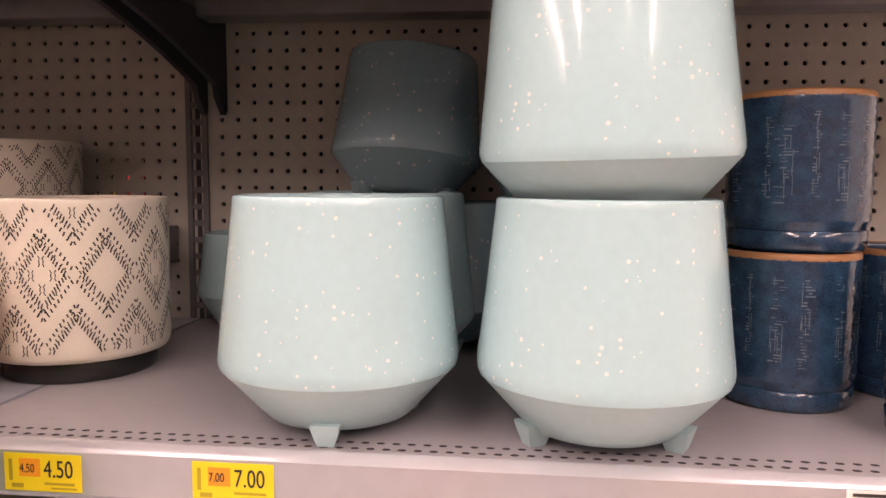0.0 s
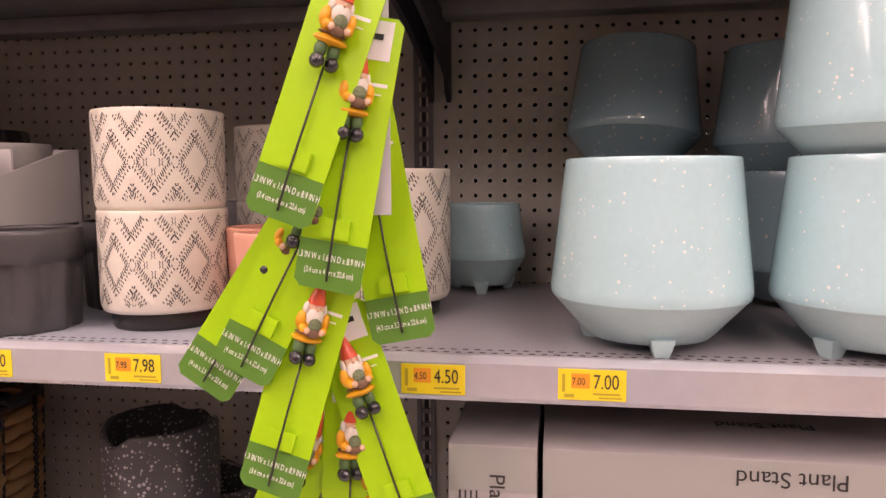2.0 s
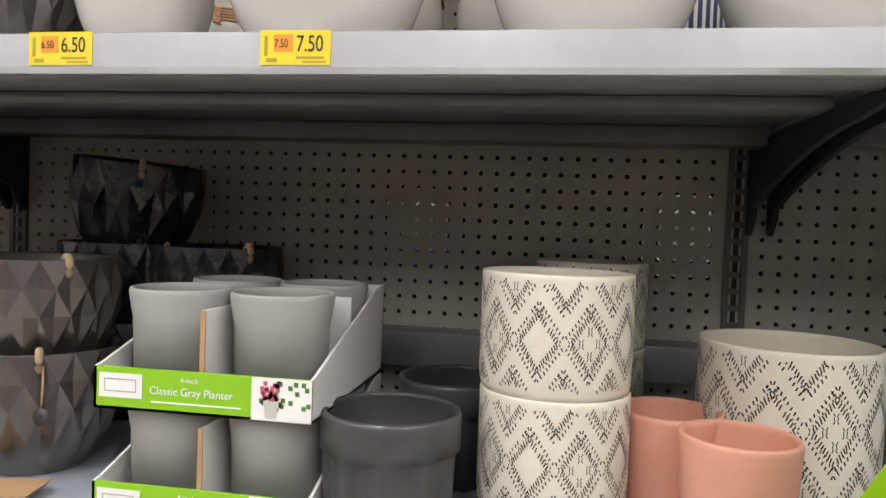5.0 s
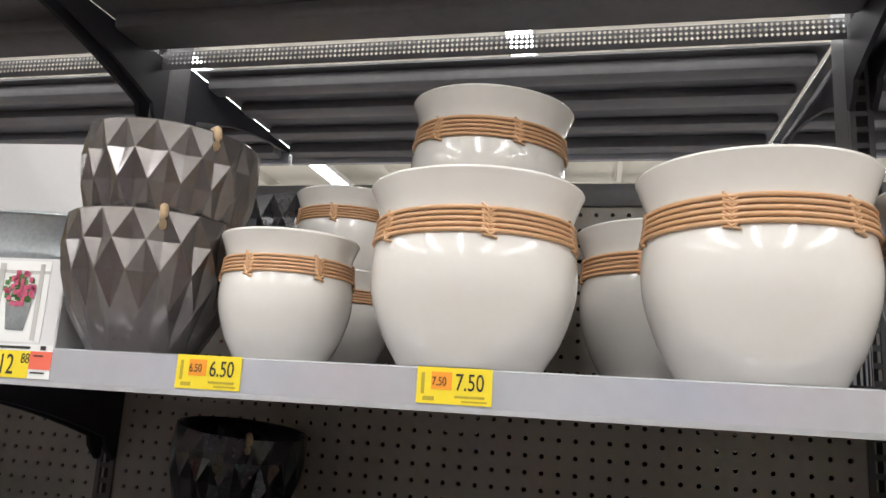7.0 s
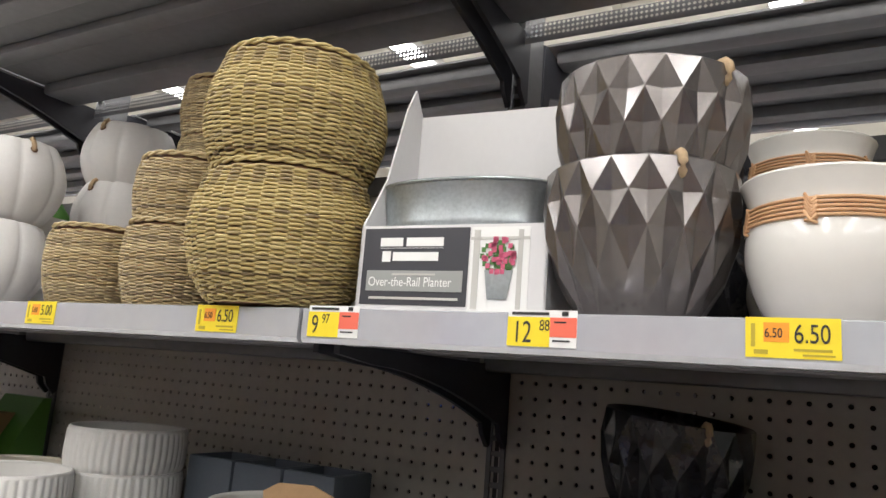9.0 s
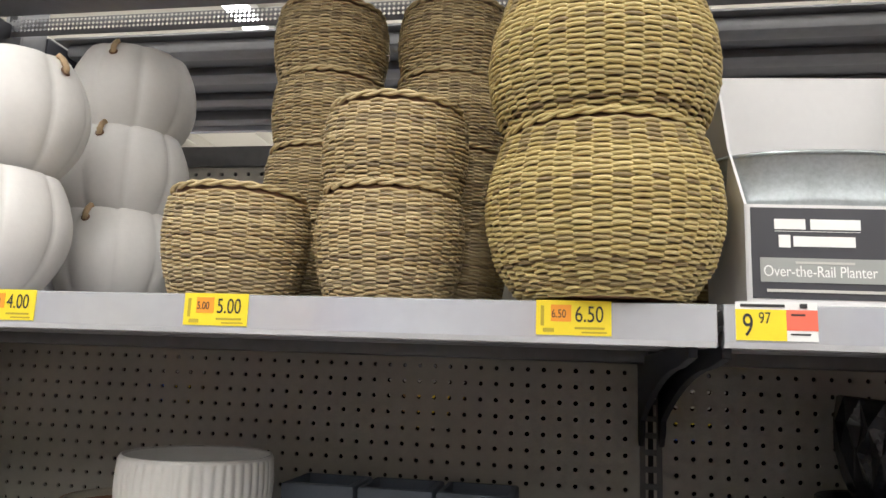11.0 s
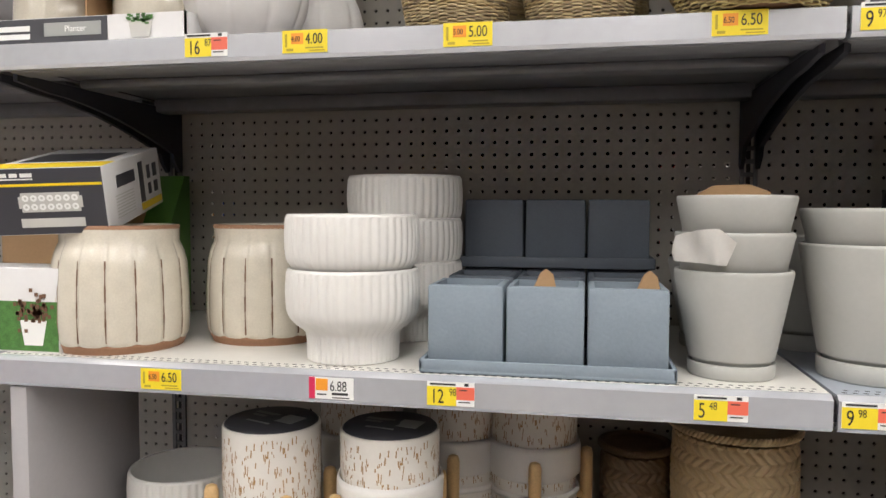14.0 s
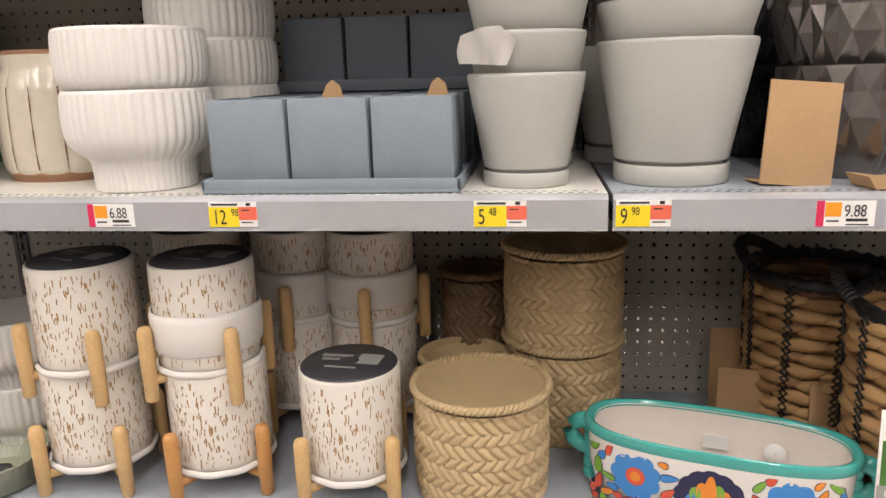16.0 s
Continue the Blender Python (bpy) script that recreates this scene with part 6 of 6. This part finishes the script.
# long flat cartons on the low right-hand shelf
for k, (x0, x1, y0, z, h, txt) in enumerate(((1.335, 1.430, 0.030, LOW, 0.40, "Plant Stand"), (1.436, 2.02, 0.030, LOW, 0.40, "Plant Stand"))):
    t = thing("plant_stand_carton", FLAT(x0, y0, z), "pale grey carton printed Plant Stand, upside down", "carton", "plant stand cartons")
    w = x1 - x0
    part("carton", box(0, w, 0, 0.40, 0, h, 0.002), M["gcard"], t)
    part("printed_band", box(0.001, w - 0.001, -0.0008, -0.0002, h - 0.05, h - 0.001), M["label_m"], t, "darker printed edge")
    if k:
        letters(txt, 0.024, M["ink"], t, pose(0.30, -0.0014, h - 0.012, 90, 180), squash=1.0)
        letters(txt, 0.024, M["ink"], t, pose(0.30, 0.11, h + 0.0008, 0, 0, 180))
        part("brand_mark", bars([(0.36, 0.52, h - 0.022, h - 0.006), (0.40, 0.55, h - 0.044, h - 0.028)], y=-0.0012), M["ink"], t, smooth=False)
    else:
        letters(txt, 0.024, M["ink"], t, pose(0.045, -0.0014, h - 0.03, 90, 90))
        part("small_print", bars([(0.012 + 0.006 * q, 0.014 + 0.006 * q, h - 0.16, h - 0.05) for q in range(4)], y=-0.0010), M["ink"], t, smooth=False)

# ---- hanging strip with gnome stakes ----
CARD_W, CARD_H = 0.060, 0.236
STRIP = thing("clip_strip", FLAT(1.294, -0.100, 1.155), "clear plastic hanging strip clipped to the shelf edge", "hanging strip")
part("strip", box(-0.013, 0.013, -0.0008, 0.0008, 0.10, 0.39, 0.0005), M["clip"], STRIP)
part("header", sheet([(-0.030, 0.355), (-0.024, 0.35), (-0.018, 0.352), (-0.017, 0.335), (0.017, 0.335), (0.018, 0.352), (0.024, 0.35), (0.030, 0.355), (0.030, 0.395), (-0.030, 0.395)], -0.0016, 0.0016), M["clip"], STRIP)
part("hook", tube([(0, 0, 0.392), (0, 0.01, 0.42), (0, 0.06, 0.425), (0, 0.099, 0.418)], 0.002, 6), M["wire"], STRIP)


def gnome_stake(m, dims, dims2):
    t = thing("gnome_stake", m, "lime green backing card holding a painted garden gnome stake", "garden stake", "gnome stakes on the hanging strip")
    w, h = CARD_W / 2, CARD_H
    c = 0.006
    part("card", sheet([(-w, 0.0 - c), (-w + c, 0.0), (w - c, 0.0), (w, -c), (w, -h + c), (w - c, -h), (-w + c, -h), (-w, -h + c)], -0.0006, 0.0006), M["lime"], t)
    part("size_band", sheet([(-w, -h + 0.042), (w, -h + 0.042), (w, -h + c), (w - c, -h), (-w + c, -h), (-w, -h + c)], -0.0012, -0.0007), M["green"], t, "dark green band with sizes")
    part("logo_panel", sheet([(-w + 0.008, -0.003), (w - 0.008, -0.003), (w - 0.008, -0.036), (-w + 0.008, -0.036)], -0.0012, -0.0007), M["tag_w"], t, "white header panel")
    part("hang_slot", sheet([(-0.014, -0.014), (-0.006, -0.014), (-0.004, -0.009), (0.004, -0.009), (0.006, -0.014), (0.014, -0.014), (0.014, -0.019), (-0.014, -0.019)], -0.0017, -0.0012), M["hole"], t)
    letters(dims, 0.0082, M["ink_w"], t, pose(0, -0.0014, -h + 0.025, 90), align="CENTER", squash=0.58)
    letters(dims2, 0.0072, M["ink_w"], t, pose(0, -0.0014, -h + 0.013, 90), align="CENTER", squash=0.58)
    part("print_lines", bars([(0.004, 0.024, -0.058, -0.055), (0.006, 0.02, -0.065, -0.064)], y=-0.0008), M["ink_w"], t, smooth=False)
    part("folded_tab", sheet([(-0.013, -h + 0.062), (0.013, -h + 0.062), (0.013, -h + 0.045), (-0.013, -h + 0.045)], -0.0055, -0.0045), M["lime"], t)
    part("folded_tab", side_sheet([(-0.005, -h + 0.062), (0.0, -h + 0.062), (0.0, -h + 0.045), (-0.005, -h + 0.045)], 0.012, 0.013), M["lime"], t)
    part("stake_wire", tube([(0.0, -0.006, -0.095), (-0.001, -0.004, -h + 0.08), (0.0, -0.007, -h + 0.05), (0, -0.004, -h + 0.008)], 0.0011, 6), M["wire"], t, "black stake wire")
    # the gnome: hat, head, beard, coat, trousers, boots
    fig = bmesh.new()
    mats = [M["c_red"], M["skin"], M["beard"], M["coat"], M["trousers"], M["geo_b"], M["groove"], M["sprig"]]

    def blob(x, y, z, rx, ry, rz, mi):
        start = len(fig.faces)
        bmesh.ops.create_uvsphere(fig, u_segments=14, v_segments=9, radius=1.0, matrix=Matrix.LocRotScale((x, y, z), None, (rx, ry, rz)))
        fig.faces.ensure_lookup_table()
        for f in fig.faces[start:]:
            f.material_index = mi
    start = len(fig.faces)
    lathe([(0.0085, 0.0), (0.0082, 0.003), (0.0055, 0.012), (0.0025, 0.021), (0.0006, 0.026)], 14, bm=fig)
    bmesh.ops.translate(fig, verts=list(fig.verts), vec=(0, -0.013, -0.044))
    blob(0, -0.013, -0.047, 0.0080, 0.0078, 0.0075, 1)
    blob(0, -0.021, -0.048, 0.0018, 0.002, 0.0016, 1)
    blob(0, -0.018, -0.056, 0.0085, 0.005, 0.0095, 2)
    blob(-0.0085, -0.013, -0.05, 0.003, 0.004, 0.007, 2)
    blob(0.0085, -0.013, -0.05, 0.003, 0.004, 0.007, 2)
    blob(0, -0.012, -0.064, 0.0125, 0.0095, 0.012, 3)
    for e in (-1, 1):
        blob(e * 0.0115, -0.015, -0.060, 0.0046, 0.0058, 0.0085, 3)
        blob(e * 0.0098, -0.0205, -0.066, 0.0038, 0.0060, 0.0040, 3)
        blob(e * 0.0070, -0.0255, -0.067, 0.0030, 0.0030, 0.0032, 1)
    blob(0, -0.012, -0.0715, 0.0132, 0.0102, 0.0016, 6)
    blob(0, -0.012, -0.0765, 0.0150, 0.0115, 0.0042, 3)
    blob(0, -0.0235, -0.069, 0.0068, 0.0045, 0.0048, 6)
    blob(0, -0.0235, -0.0615, 0.0062, 0.0045, 0.0062, 7)
    for e in (-1, 1):
        blob(e * 0.0058, -0.012, -0.085, 0.0054, 0.0062, 0.008, 4)
        blob(e * 0.0066, -0.014, -0.095, 0.0062, 0.0095, 0.0066, 5)
    bmesh.ops.rotate(fig, verts=fig.verts, cent=(0, -0.012, 0), matrix=Matrix.Rotation(radians(34), 3, "Z"))
    bmesh.ops.translate(fig, verts=fig.verts, vec=(0, 0, 0.02))
    bmesh.ops.scale(fig, verts=fig.verts, vec=(0.98, 0.85, 1.0))
    bmesh.ops.translate(fig, verts=fig.verts, vec=(0, 0, -0.026))
    part("gnome", to_mesh(fig, mats), None, t, "painted resin gnome in red hat and yellow coat")
    return t


D1, D2 = "1.3 IN W x 1.6 IN D x 8.9 IN H", "(3.4 cm x 4 cm x 22.6 cm)"
D3, D4 = "1.6 IN W x 1.4 IN D x 8.9 IN H", "(4 cm x 3.5 cm x 22.6 cm)"
D5, D6 = "1.7 IN W x 1.3 IN D x 8.9 IN H", "(4.3 cm x 3.3 cm x 22.6 cm)"
# pivot at each card's slot; ry leans the card sideways
for x, y, z, ry, d, e in ((1.294, -0.121, 1.475, 19.5, D1, D2), (1.293, -0.104, 1.423, 10, D1, D2), (1.267, -0.062, 1.370, -11, D5, D6), (1.270, -0.090, 1.320, 27, D3, D4), (1.244, -0.072, 1.288, 33, D3, D4),
                          (1.250, -0.085, 1.223, 16, D1, D2), (1.242, -0.062, 1.167, -20, D5, D6), (1.258, -0.050, 1.106, 2, D1, D2), (1.235, -0.042, 1.085, 24, D3, D4), (1.262, -0.036, 1.060, -12, D5, D6)):
    gnome_stake(pose(x, y, z, -3, ry, 0), d, e)
